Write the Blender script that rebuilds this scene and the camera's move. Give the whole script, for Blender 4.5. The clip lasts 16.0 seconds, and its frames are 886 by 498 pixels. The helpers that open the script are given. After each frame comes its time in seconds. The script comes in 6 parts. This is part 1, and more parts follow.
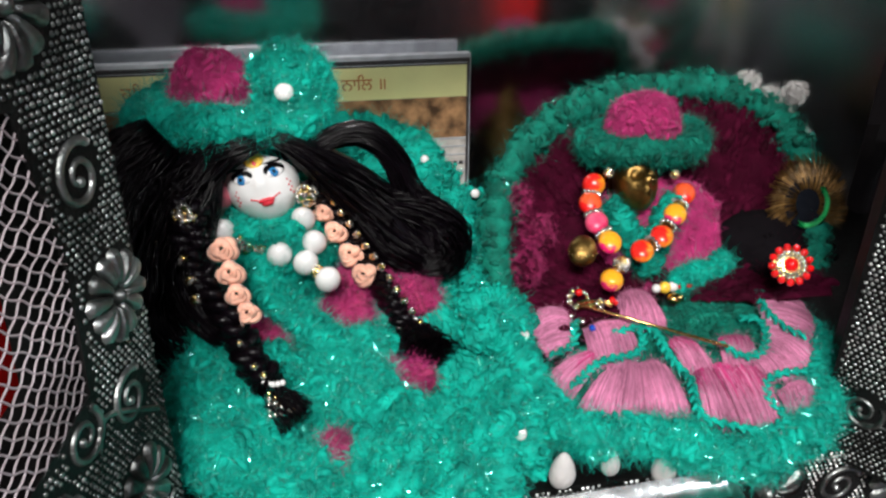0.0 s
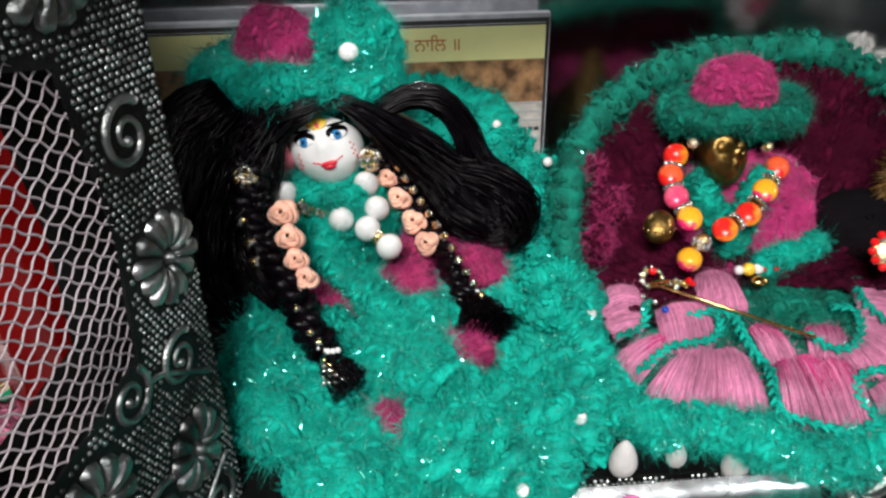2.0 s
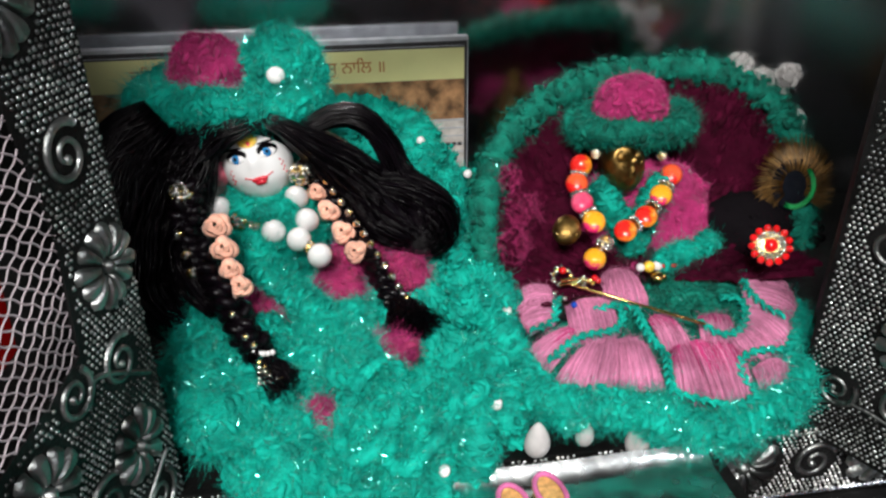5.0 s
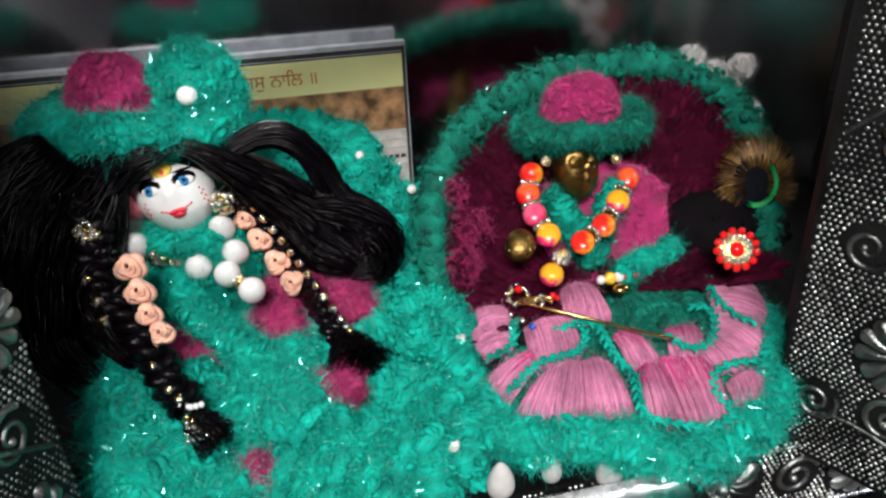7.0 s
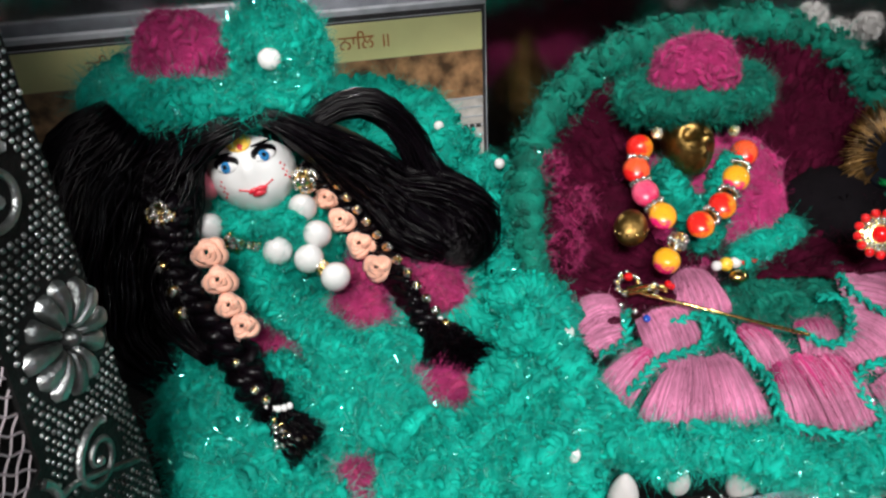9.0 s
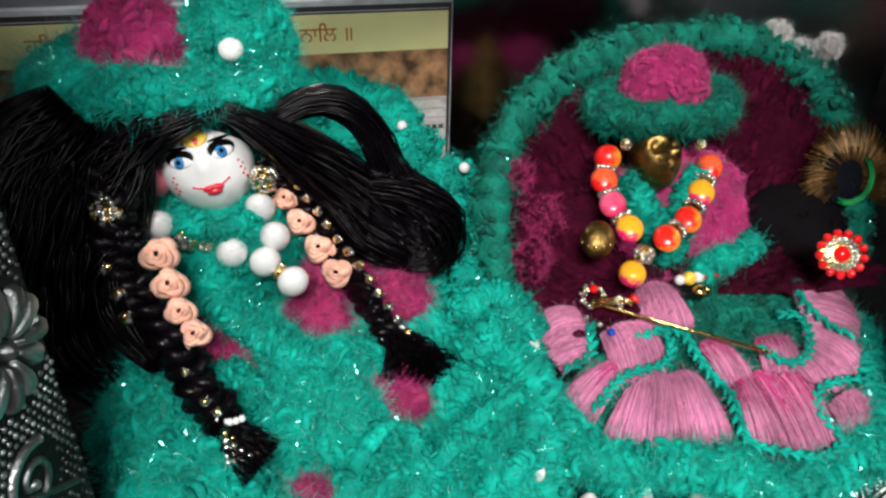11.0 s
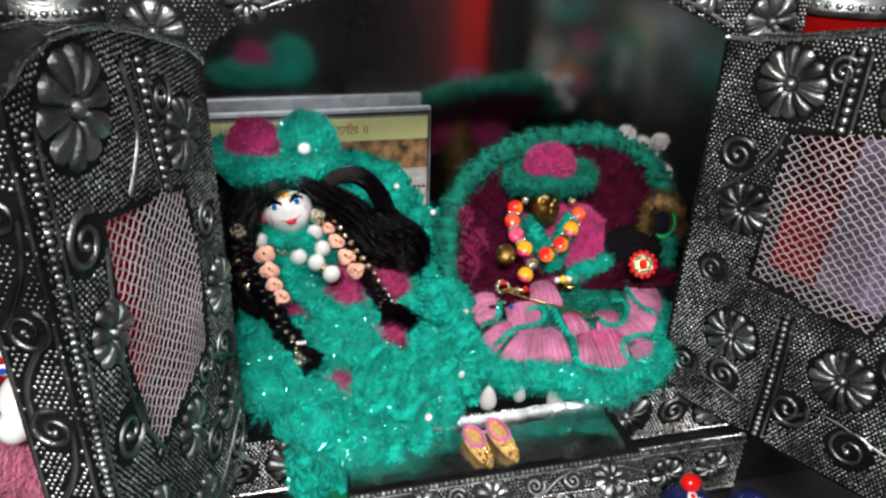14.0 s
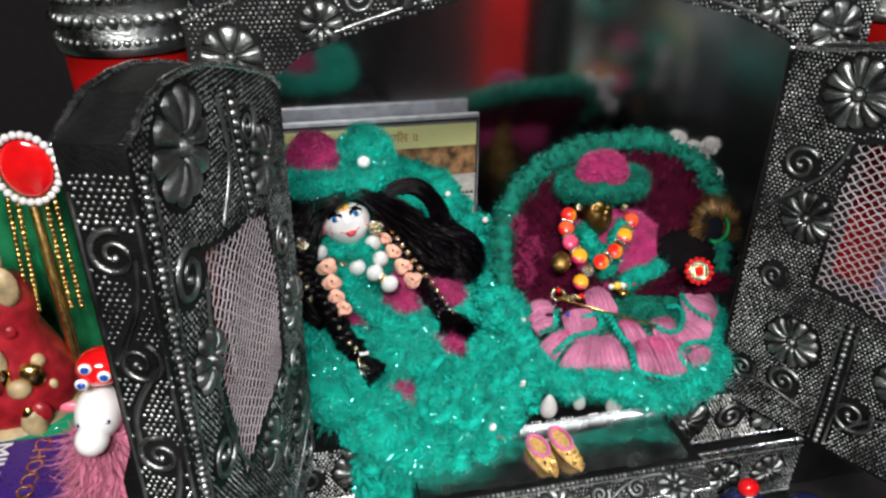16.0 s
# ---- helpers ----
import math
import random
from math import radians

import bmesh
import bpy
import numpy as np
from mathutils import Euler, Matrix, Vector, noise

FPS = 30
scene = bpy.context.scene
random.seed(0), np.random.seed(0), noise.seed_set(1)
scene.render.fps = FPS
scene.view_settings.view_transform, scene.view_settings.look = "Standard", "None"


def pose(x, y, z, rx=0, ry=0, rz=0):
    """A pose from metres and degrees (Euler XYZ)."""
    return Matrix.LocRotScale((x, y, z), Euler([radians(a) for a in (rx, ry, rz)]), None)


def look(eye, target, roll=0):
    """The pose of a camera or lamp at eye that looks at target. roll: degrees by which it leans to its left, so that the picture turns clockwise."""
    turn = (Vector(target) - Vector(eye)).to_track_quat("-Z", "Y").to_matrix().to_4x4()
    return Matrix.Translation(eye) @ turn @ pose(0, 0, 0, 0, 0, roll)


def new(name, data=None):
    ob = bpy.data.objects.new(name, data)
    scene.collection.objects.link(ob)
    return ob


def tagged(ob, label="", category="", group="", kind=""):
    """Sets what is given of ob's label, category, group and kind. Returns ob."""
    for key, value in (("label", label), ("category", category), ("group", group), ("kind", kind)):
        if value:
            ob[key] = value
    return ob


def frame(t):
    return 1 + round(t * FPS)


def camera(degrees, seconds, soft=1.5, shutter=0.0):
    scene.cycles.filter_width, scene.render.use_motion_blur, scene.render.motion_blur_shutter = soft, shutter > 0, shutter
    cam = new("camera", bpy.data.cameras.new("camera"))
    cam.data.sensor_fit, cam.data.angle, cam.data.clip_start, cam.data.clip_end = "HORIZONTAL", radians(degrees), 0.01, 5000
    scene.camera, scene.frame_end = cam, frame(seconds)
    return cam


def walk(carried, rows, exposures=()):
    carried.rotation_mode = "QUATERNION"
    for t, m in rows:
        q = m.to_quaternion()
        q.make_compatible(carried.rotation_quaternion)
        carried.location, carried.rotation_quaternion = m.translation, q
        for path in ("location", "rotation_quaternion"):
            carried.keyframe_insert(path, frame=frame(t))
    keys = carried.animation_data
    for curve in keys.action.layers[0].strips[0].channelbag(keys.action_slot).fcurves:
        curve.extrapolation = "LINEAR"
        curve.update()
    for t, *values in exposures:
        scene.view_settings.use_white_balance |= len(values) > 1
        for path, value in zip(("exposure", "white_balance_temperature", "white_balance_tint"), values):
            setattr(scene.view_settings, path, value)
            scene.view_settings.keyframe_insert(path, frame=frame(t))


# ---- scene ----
cam = camera(62.8, 16.0, soft=2.5)
walk(cam, [
    (0, look((0.016, 0.004, 0.253), (0.349, 1.765, -0.636), 0.2)),
    (0.5, look((0.022, 0.012, 0.252), (0.235, 1.778, -0.663), -1.1)),
    (1, look((0.024, 0.011, 0.258), (0.082, 1.773, -0.687), -4.2)),
    (1.5, look((0.027, 0.015, 0.253), (0.094, 1.767, -0.709), -2.7)),
    (2, look((0.024, 0.013, 0.25), (0.124, 1.757, -0.724), -1.1)),
    (2.5, look((0.027, 0.009, 0.249), (0.137, 1.744, -0.739), -0.8)),
    (3, look((0.028, 0.005, 0.248), (0.146, 1.735, -0.748), -0.6)),
    (3.5, look((0.026, -0.002, 0.254), (0.171, 1.735, -0.728), 0.1)),
    (4, look((0.028, -0.011, 0.258), (0.208, 1.748, -0.676), -0.2)),
    (6.5, look((0.035, 0.007, 0.252), (0.365, 1.746, -0.681), -1.3)),
    (7, look((0.041, 0.014, 0.252), (0.385, 1.751, -0.678), -2.6)),
    (7.5, look((0.043, 0.022, 0.25), (0.402, 1.745, -0.7), -3.2)),
    (8, look((0.038, 0.03, 0.25), (0.373, 1.757, -0.7), -3.6)),
    (8.5, look((0.026, 0.037, 0.248), (0.296, 1.759, -0.733), -3.8)),
    (10.8, look((0.012, 0.06, 0.243), (0.482, 1.714, -0.779), 2.2)),
    (11, look((0.014, 0.054, 0.245), (0.46, 1.714, -0.777), 1.4)),
    (11.5, look((-0.001, 0.022, 0.26), (0.406, 1.673, -0.793), 1.4)),
    (12, look((-0.016, -0.024, 0.288), (0.4, 1.644, -0.734), 1.6)),
    (12.5, look((-0.023, -0.053, 0.293), (0.426, 1.619, -0.708), 3.0)),
    (13, look((-0.021, -0.075, 0.297), (0.426, 1.612, -0.68), 3.8)),
    (13.5, look((-0.009, -0.09, 0.301), (0.431, 1.618, -0.643), 2.4)),
    (14, look((-0.006, -0.101, 0.314), (0.423, 1.628, -0.595), 1.8)),
    (14.5, look((0.0, -0.105, 0.32), (0.432, 1.601, -0.631), 1.5)),
    (15, look((-0.002, -0.105, 0.318), (0.436, 1.609, -0.616), 1.6)),
    (15.5, look((-0.014, -0.099, 0.319), (0.403, 1.62, -0.615), 1.5)),
    (16, look((-0.026, -0.095, 0.325), (0.352, 1.631, -0.611), 0.4)),
])

# ---- world, lights, exposure ----
scene.view_settings.exposure = -0.46
world = bpy.data.worlds.new("world")
scene.world = world
world.use_nodes = True
world.node_tree.nodes["Background"].inputs[0].default_value = (0.55, 0.65, 0.8, 1)
world.node_tree.nodes["Background"].inputs[1].default_value = 0.03


def area_lamp(name, eye, target, sx, sy, watts, colour):
    data = bpy.data.lights.new(name, "AREA")
    data.shape, data.size, data.size_y, data.energy, data.color = "RECTANGLE", sx, sy, watts, colour
    ob = new(name, data)
    ob.matrix_world = look(eye, target)
    return ob


area_lamp("tube_light", (-0.14, -0.56, 0.84), (0.08, 0.22, 0.12), 0.5, 0.14, 27.0, (1.0, 0.985, 0.96))
# Added fill with no known source: brightens the hanging cloths for the mirror.
area_lamp("ceiling_light", (0.72, -0.42, 0.78), (0.72, -0.98, -0.05), 0.3, 0.3, 26.0, (0.92, 0.96, 1.0))

# ---- materials ----


def mat(name, colour, rough=0.5, metal=0.0, vary=0.25, scale=60.0, bump=0.2, bump_scale=400.0, island=0.0, sheen=0.0,
        second=None, coat=0.0, trans=0.0, spec=0.5, dist=0.0006):
    """Procedural surface: two scales of noise in colour and roughness, fine relief."""
    m = bpy.data.materials.new(name)
    m.use_nodes = True
    nt = m.node_tree
    b = nt.nodes["Principled BSDF"]
    n = lambda kind: nt.nodes.new(kind)
    geo = n("ShaderNodeNewGeometry")
    big, fine = n("ShaderNodeTexNoise"), n("ShaderNodeTexNoise")
    big.inputs["Scale"].default_value, fine.inputs["Scale"].default_value = scale, bump_scale
    big.inputs["Detail"].default_value = 4
    nt.links.new(geo.outputs["Position"], big.inputs["Vector"])
    nt.links.new(geo.outputs["Position"], fine.inputs["Vector"])
    ramp = n("ShaderNodeValToRGB")
    c = Vector(colour)
    lo, hi = c * (1 - vary), second or [min(1, x) for x in c * (1 + vary)]
    ramp.color_ramp.elements[0].position, ramp.color_ramp.elements[1].position = 0.34, 0.66
    ramp.color_ramp.elements[0].color, ramp.color_ramp.elements[1].color = (*lo, 1), (*hi, 1)
    nt.links.new(big.outputs["Fac"], ramp.inputs["Fac"])
    out = ramp.outputs["Color"]
    if island:
        mul, mp = n("ShaderNodeMix"), n("ShaderNodeMapRange")
        mul.data_type, mul.blend_type = "RGBA", "MULTIPLY"
        mul.inputs[0].default_value = 1.0
        mp.inputs["To Min"].default_value, mp.inputs["To Max"].default_value = 1 - island, 1 + island
        nt.links.new(geo.outputs["Random Per Island"], mp.inputs["Value"])
        nt.links.new(out, mul.inputs[6])
        nt.links.new(mp.outputs["Result"], mul.inputs[7])
        out = mul.outputs[2]
    nt.links.new(out, b.inputs["Base Color"])
    rr = n("ShaderNodeMapRange")
    rr.inputs["To Min"].default_value, rr.inputs["To Max"].default_value = max(0.02, rough - 0.12 * (rough > 0.1)), min(1, rough + 0.12)
    nt.links.new(fine.outputs["Fac"], rr.inputs["Value"])
    nt.links.new(rr.outputs["Result"], b.inputs["Roughness"])
    if bump:
        bp = n("ShaderNodeBump")
        bp.inputs["Strength"].default_value, bp.inputs["Distance"].default_value = bump, dist
        nt.links.new(fine.outputs["Fac"], bp.inputs["Height"])
        nt.links.new(bp.outputs["Normal"], b.inputs["Normal"])
    b.inputs["Metallic"].default_value = metal
    b.inputs["Sheen Weight"].default_value = sheen
    b.inputs["Coat Weight"].default_value = coat
    b.inputs["Transmission Weight"].default_value = trans
    b.inputs["Specular IOR Level"].default_value = spec
    return m


TEAL = mat("teal_mohair", (0.002, 0.27, 0.205), 0.75, vary=0.5, scale=130, bump=0.4, bump_scale=1500, spec=0.15, island=0.08)
TEAL_FIBRE = mat("teal_fibre", (0.003, 0.40, 0.305), 0.5, vary=0.3, scale=160, bump=0, spec=0.22, island=0.35)
TINSEL = mat("teal_tinsel", (0.22, 0.85, 0.72), 0.2, metal=0.8, vary=0.2, bump=0, island=0.4)
MAROON = mat("magenta_mohair", (0.22, 0.008, 0.060), 0.8, vary=0.4, scale=120, bump=0.7, bump_scale=900, sheen=0.08, island=0.3)
MAROON_FIBRE = mat("magenta_fibre", (0.34, 0.018, 0.11), 0.6, vary=0.3, bump=0, island=0.4)
MAGENTA = mat("magenta_felt", (0.33, 0.018, 0.110), 0.8, spec=0.2, vary=0.3, scale=200, bump=0.6, bump_scale=900, sheen=0.15, island=0.2)
MAGENTA_FIBRE = mat("magenta_felt_fibre", (0.41, 0.035, 0.155), 0.6, spec=0.2, vary=0.3, bump=0, island=0.35)
# Maroon yarn with the shade behind the second doll mixed into its colour.
SHADED_WINE = mat("shaded_wine_wool", (0.036, 0.0015, 0.010), 0.9, spec=0.08, vary=0.4, scale=120, bump=0.7, bump_scale=900, island=0.35)
SHADED_WINE_FIBRE = mat("shaded_wine_fibre", (0.060, 0.002, 0.017), 0.8, spec=0.08, vary=0.3, bump=0, island=0.5)
# Darker copy of the teal yarn, for pieces that lie in shade.
SHADED_TEAL = mat("shaded_teal_wool", (0.002, 0.105, 0.072), 0.8, vary=0.5, scale=140, bump=0.8, bump_scale=1000, spec=0.2, island=0.4)
SHADED_TEAL_FIBRE = mat("shaded_teal_fibre", (0.003, 0.17, 0.12), 0.6, vary=0.4, bump=0, spec=0.2, island=0.5)
PINK = mat("rose_wool", (0.38, 0.110, 0.205), 0.85, spec=0.15, vary=0.35, scale=220, bump=0.6, bump_scale=900, sheen=0.2, island=0.2)
PINK_FIBRE = mat("rose_fibre", (0.46, 0.160, 0.275), 0.7, spec=0.2, vary=0.3, bump=0, island=0.4)
OXIDE = mat("oxidised_ground", (0.007, 0.007, 0.007), 0.55, metal=0.3, vary=0.6, scale=45, bump=0.5, bump_scale=700, spec=0.2)
SILVER = mat("embossed_white_metal", (0.22, 0.23, 0.225), 0.40, metal=1.0, vary=0.75, scale=50, bump=0.5, bump_scale=900, island=0.5)
# Brighter copy of the white metal: lamp glare put into the riser's colour.
GLARE_METAL = mat("glare_white_metal", (0.55, 0.55, 0.54), 0.34, metal=1.0, vary=0.5, scale=70, bump=0.5, bump_scale=900, island=0.4)
BRIGHT = mat("worn_highlight_metal", (0.78, 0.78, 0.77), 0.25, metal=1.0, vary=0.25, scale=160, bump=0.6, bump_scale=500)
MIRROR = mat("back_mirror", (0.82, 0.82, 0.84), 0.065, metal=1.0, vary=0.06, scale=12, bump=0)
BLACK = mat("black_lacquer", (0.006, 0.005, 0.006), 0.5, vary=0.4, bump=0.2)
NET = mat("white_net", (0.42, 0.36, 0.38), 0.5, vary=0.25, scale=40, bump=0)
HAIR = mat("black_hair", (0.0018, 0.0009, 0.0018), 0.32, vary=0.3, bump=0.2, bump_scale=1500, island=0.5, spec=0.17)
ENAMEL = mat("white_enamel", (0.80, 0.79, 0.78), 0.22, vary=0.04, bump=0.05, coat=0.4)
BRASS = mat("antique_brass", (0.19, 0.115, 0.035), 0.42, metal=1.0, vary=0.6, scale=150, bump=0.5)
GOLD = mat("gold_setting", (0.75, 0.52, 0.18), 0.22, metal=1.0, vary=0.25, scale=300, bump=0.3)
PEARL = mat("pearl", (0.74, 0.72, 0.71), 0.18, vary=0.12, bump=0, coat=0.7)
CRYSTAL = mat("rhinestone", (0.62, 0.60, 0.56), 0.08, metal=0.85, vary=0.3, scale=900, bump=0, island=0.6)
ROSE = mat("peach_ribbon", (0.80, 0.42, 0.30), 0.5, vary=0.16, scale=250, bump=0.25, bump_scale=1200, sheen=0.2)
RED_GLASS = mat("red_acrylic", (0.13, 0.002, 0.002), 0.12, vary=0.4, scale=30, bump=0.1, bump_scale=60, coat=0.5)
TABLE = mat("dark_table", (0.012, 0.010, 0.011), 0.4, vary=0.4, scale=20, bump=0.3)
GREEN_CLOTH = mat("green_cloth", (0.01, 0.16, 0.06), 0.45, vary=0.4, scale=60, bump=0.3)
BOUNCE_WALL = mat("bounce_wall", (0.05, 0.04, 0.048), 0.8, vary=0.1, scale=3, bump=0.2, bump_scale=80)
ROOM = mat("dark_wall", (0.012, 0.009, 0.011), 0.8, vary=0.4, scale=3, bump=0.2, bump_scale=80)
RED_CLOTH = mat("red_cloth", (0.55, 0.012, 0.01), 0.6, vary=0.3, scale=6, bump=0.3)
GREY_CLOTH = mat("grey_blue_cloth", (0.34, 0.42, 0.56), 0.6, vary=0.3, scale=5, bump=0.3)

PAPER = mat("print_yellow", (0.72, 0.70, 0.33), 0.35, vary=0.06, scale=40, bump=0)
INK = mat("print_orange_ink", (0.42, 0.12, 0.02), 0.5, vary=0.1, bump=0)
DARK_INK = mat("print_dark_ink", (0.03, 0.028, 0.03), 0.5, vary=0.2, bump=0)
ROCKS = mat("print_hillside", (0.10, 0.055, 0.03), 0.35, second=(0.50, 0.27, 0.13), scale=130, bump=0)
PAVED = mat("print_terrace", (0.42, 0.39, 0.36), 0.35, vary=0.25, scale=180, bump=0)
PLASTIC = mat("grey_card", (0.40, 0.42, 0.45), 0.4, vary=0.2, scale=120, bump=0.2)
FOIL = mat("silver_foil", (0.62, 0.64, 0.64), 0.24, metal=1.0, vary=0.15, scale=60, bump=0.35, bump_scale=90, dist=0.002)
LIPS = mat("red_paint", (0.60, 0.02, 0.04), 0.3, vary=0.15, bump=0)
BLUSH = mat("pink_paint", (0.70, 0.16, 0.22), 0.35, vary=0.15, bump=0)
IRIS = mat("blue_paint", (0.03, 0.20, 0.45), 0.25, vary=0.3, scale=700, bump=0)
YELLOW = mat("yellow_paint", (0.85, 0.50, 0.05), 0.35, vary=0.3, scale=500, bump=0)


def bead_mat(name, one, two, axis, soft=0.22):
    """Dyed bead: two colours that melt into one another across it."""
    m = mat(name, one, 0.28, vary=0.1, bump=0.05, coat=0.25)
    nt = m.node_tree
    b = nt.nodes["Principled BSDF"]
    co, dot, noise, add, ramp = (nt.nodes.new("ShaderNode" + k) for k in ("TexCoord", "VectorMath", "TexNoise", "Math", "ValToRGB"))
    dot.operation, add.operation = "DOT_PRODUCT", "ADD"
    dot.inputs[1].default_value = axis
    noise.inputs["Scale"].default_value = 3.0
    nt.links.new(co.outputs["Generated"], dot.inputs[0])
    nt.links.new(co.outputs["Generated"], noise.inputs["Vector"])
    nt.links.new(dot.outputs["Value"], add.inputs[0])
    nt.links.new(noise.outputs["Fac"], add.inputs[1])
    e = ramp.color_ramp.elements
    mid = 0.5 + sum(axis) * 0.5
    e[0].position, e[1].position = mid - soft, mid + soft
    e[0].color, e[1].color = (*one, 1), (*two, 1)
    nt.links.new(add.outputs["Value"], ramp.inputs["Fac"])
    nt.links.new(ramp.outputs["Color"], b.inputs["Base Color"])
    return m


BEAD = bead_mat("pink_to_yellow_bead", (0.72, 0.008, 0.14), (0.92, 0.40, 0.02), (0.3, 0.0, 0.7))
BEAD_RED = bead_mat("red_bead", (0.75, 0.012, 0.012), (0.85, 0.10, 0.03), (0.5, 0.2, 0.5))
BEAD_ORANGE = bead_mat("orange_to_red_bead", (0.80, 0.02, 0.015), (0.92, 0.38, 0.02), (0.6, 0.0, -0.5))
BEAD_PINK = bead_mat("pink_bead", (0.62, 0.02, 0.10), (0.80, 0.10, 0.20), (-0.4, 0.2, 0.5))
RUBY = mat("red_stone", (0.70, 0.006, 0.008), 0.08, vary=0.2, bump=0, coat=0.8)
SAPPHIRE = mat("blue_stone", (0.01, 0.06, 0.40), 0.08, vary=0.2, bump=0, coat=0.8)
EMERALD = mat("green_stone", (0.01, 0.25, 0.12), 0.08, vary=0.2, bump=0, coat=0.8)
FEATHER = mat("bronze_barbs", (0.14, 0.075, 0.02), 0.35, metal=0.5, vary=0.5, scale=200, bump=0, island=0.5)
FEATHER_EYE = mat("feather_eye", (0.002, 0.003, 0.006), 0.8, vary=0.3, bump=0.4, spec=0.1)
FEATHER_GREEN = mat("green_barbs", (0.01, 0.30, 0.08), 0.3, metal=0.4, vary=0.4, bump=0, island=0.4)
WHITE_WOOL = mat("white_wool", (0.42, 0.40, 0.39), 0.8, vary=0.2, bump=0.4, sheen=0.1, island=0.15)
MATTE_BLACK = mat("matte_black", (0.003, 0.002, 0.003), 0.95, vary=0.3, bump=0.3, spec=0.1)
SHOE_GOLD = mat("yellow_brocade", (0.66, 0.40, 0.14), 0.4, metal=0.25, vary=0.3, scale=500, bump=0.6, bump_scale=1500)
SHOE_PINK = mat("rose_wool", (0.47, 0.10, 0.25), 0.8, vary=0.35, scale=150, bump=0.6, bump_scale=900, sheen=0.15, island=0.3)
CREAM = mat("cream_paint", (0.42, 0.31, 0.17), 0.45, vary=0.4, scale=90, bump=0.2)
CRIMSON = mat("crimson_paint", (0.32, 0.012, 0.02), 0.35, vary=0.4, scale=90, bump=0.2)
FUR = mat("pink_fur", (0.50, 0.15, 0.24), 0.8, vary=0.2, scale=80, bump=0.3, island=0.3)
PURPLE = mat("purple_carton", (0.035, 0.012, 0.14), 0.3, vary=0.2, scale=30, bump=0.1)
NAVY = mat("navy_enamel", (0.01, 0.015, 0.07), 0.15, vary=0.3, bump=0, coat=0.5)

# ---- mesh helpers ----
RNG = np.random.default_rng(7)


class Bag:
    """Collects vertices and faces of one mesh, with a material for each batch."""

    def __init__(self):
        self.v, self.f, self.m, self.mats, self.count = [], [], [], [], 0

    def add(self, v, f, material):
        v = np.asarray(v, float).reshape(-1, 3)
        if material not in self.mats:
            self.mats.append(material)
        k = self.mats.index(material)
        self.v.append(v)
        if isinstance(f, np.ndarray):
            faces = (f + self.count).tolist()
        else:
            faces = [tuple(i + self.count for i in t) for t in f]
        self.f += faces
        self.m += [k] * len(faces)
        self.count += len(v)
        return self

    def mesh(self, name, smooth=True):
        me = bpy.data.meshes.new(name)
        me.from_pydata(np.vstack(self.v).tolist(), [], self.f)
        for m in self.mats:
            me.materials.append(m)
        me.polygons.foreach_set("material_index", self.m)
        me.polygons.foreach_set("use_smooth", [smooth] * len(self.f))
        me.update()
        return me


def thing(name, label, category, group="", kind="", bag=None, at=(0, 0, 0), smooth=True):
    ob = new(name, bag.mesh(name, smooth) if bag else None)
    if bag is None:
        ob.location = at
        ob.empty_display_size = 0.01
    return tagged(ob, label, category, group, kind)


def part(name, bag, parent, label="", smooth=True, kind=""):
    """One mesh under a thing or a part, built in world coordinates."""
    ob = new(name, bag.mesh(name, smooth))
    ob.parent = parent
    if parent.parent is None:
        ob.matrix_parent_inverse = parent.matrix_basis.inverted()
    return tagged(ob, label, kind=kind)


def unit(v):
    v = np.asarray(v, float)
    return v / np.maximum(np.linalg.norm(v, axis=-1, keepdims=True), 1e-12)


def grid_faces(nu, nv, close_u=False, close_v=False):
    iu, iv = np.meshgrid(np.arange(nu if close_u else nu - 1), np.arange(nv if close_v else nv - 1), indexing="ij")
    a, b = iu.ravel(), iv.ravel()
    a2, b2 = (a + 1) % nu, (b + 1) % nv
    return np.stack([a * nv + b, a2 * nv + b, a2 * nv + b2, a * nv + b2], 1)


def ball_template(nu=8, nv=6):
    """Unit ball."""
    th, ph = np.meshgrid(np.linspace(0, np.pi, nv), np.linspace(0, 2 * np.pi, nu, endpoint=False), indexing="ij")
    v = np.stack([np.sin(th) * np.cos(ph), np.sin(th) * np.sin(ph), np.cos(th)], -1).reshape(-1, 3)
    return v, grid_faces(nv, nu, close_v=True)


def dome_template(nu=6, rings=2):
    """Unit dome on the plane z = 0."""
    v = [(0, 0, 1)]
    for k in range(1, rings + 1):
        a = k / rings * np.pi / 2
        v += [(np.sin(a) * np.cos(t), np.sin(a) * np.sin(t), np.cos(a)) for t in np.linspace(0, 2 * np.pi, nu, endpoint=False)]
    f = [(0, 1 + i, 1 + (i + 1) % nu) for i in range(nu)]
    for k in range(1, rings):
        o = 1 + (k - 1) * nu
        f += [(o + i, o + nu + i, o + nu + (i + 1) % nu, o + (i + 1) % nu) for i in range(nu)]
    return np.array(v, float), f


def frames(normals, tangents):
    """Matrices whose columns are tangent, bitangent and normal."""
    n = unit(normals)
    t = unit(tangents - n * np.sum(tangents * n, -1, keepdims=True))
    return np.stack([t, np.cross(n, t), n], -1)


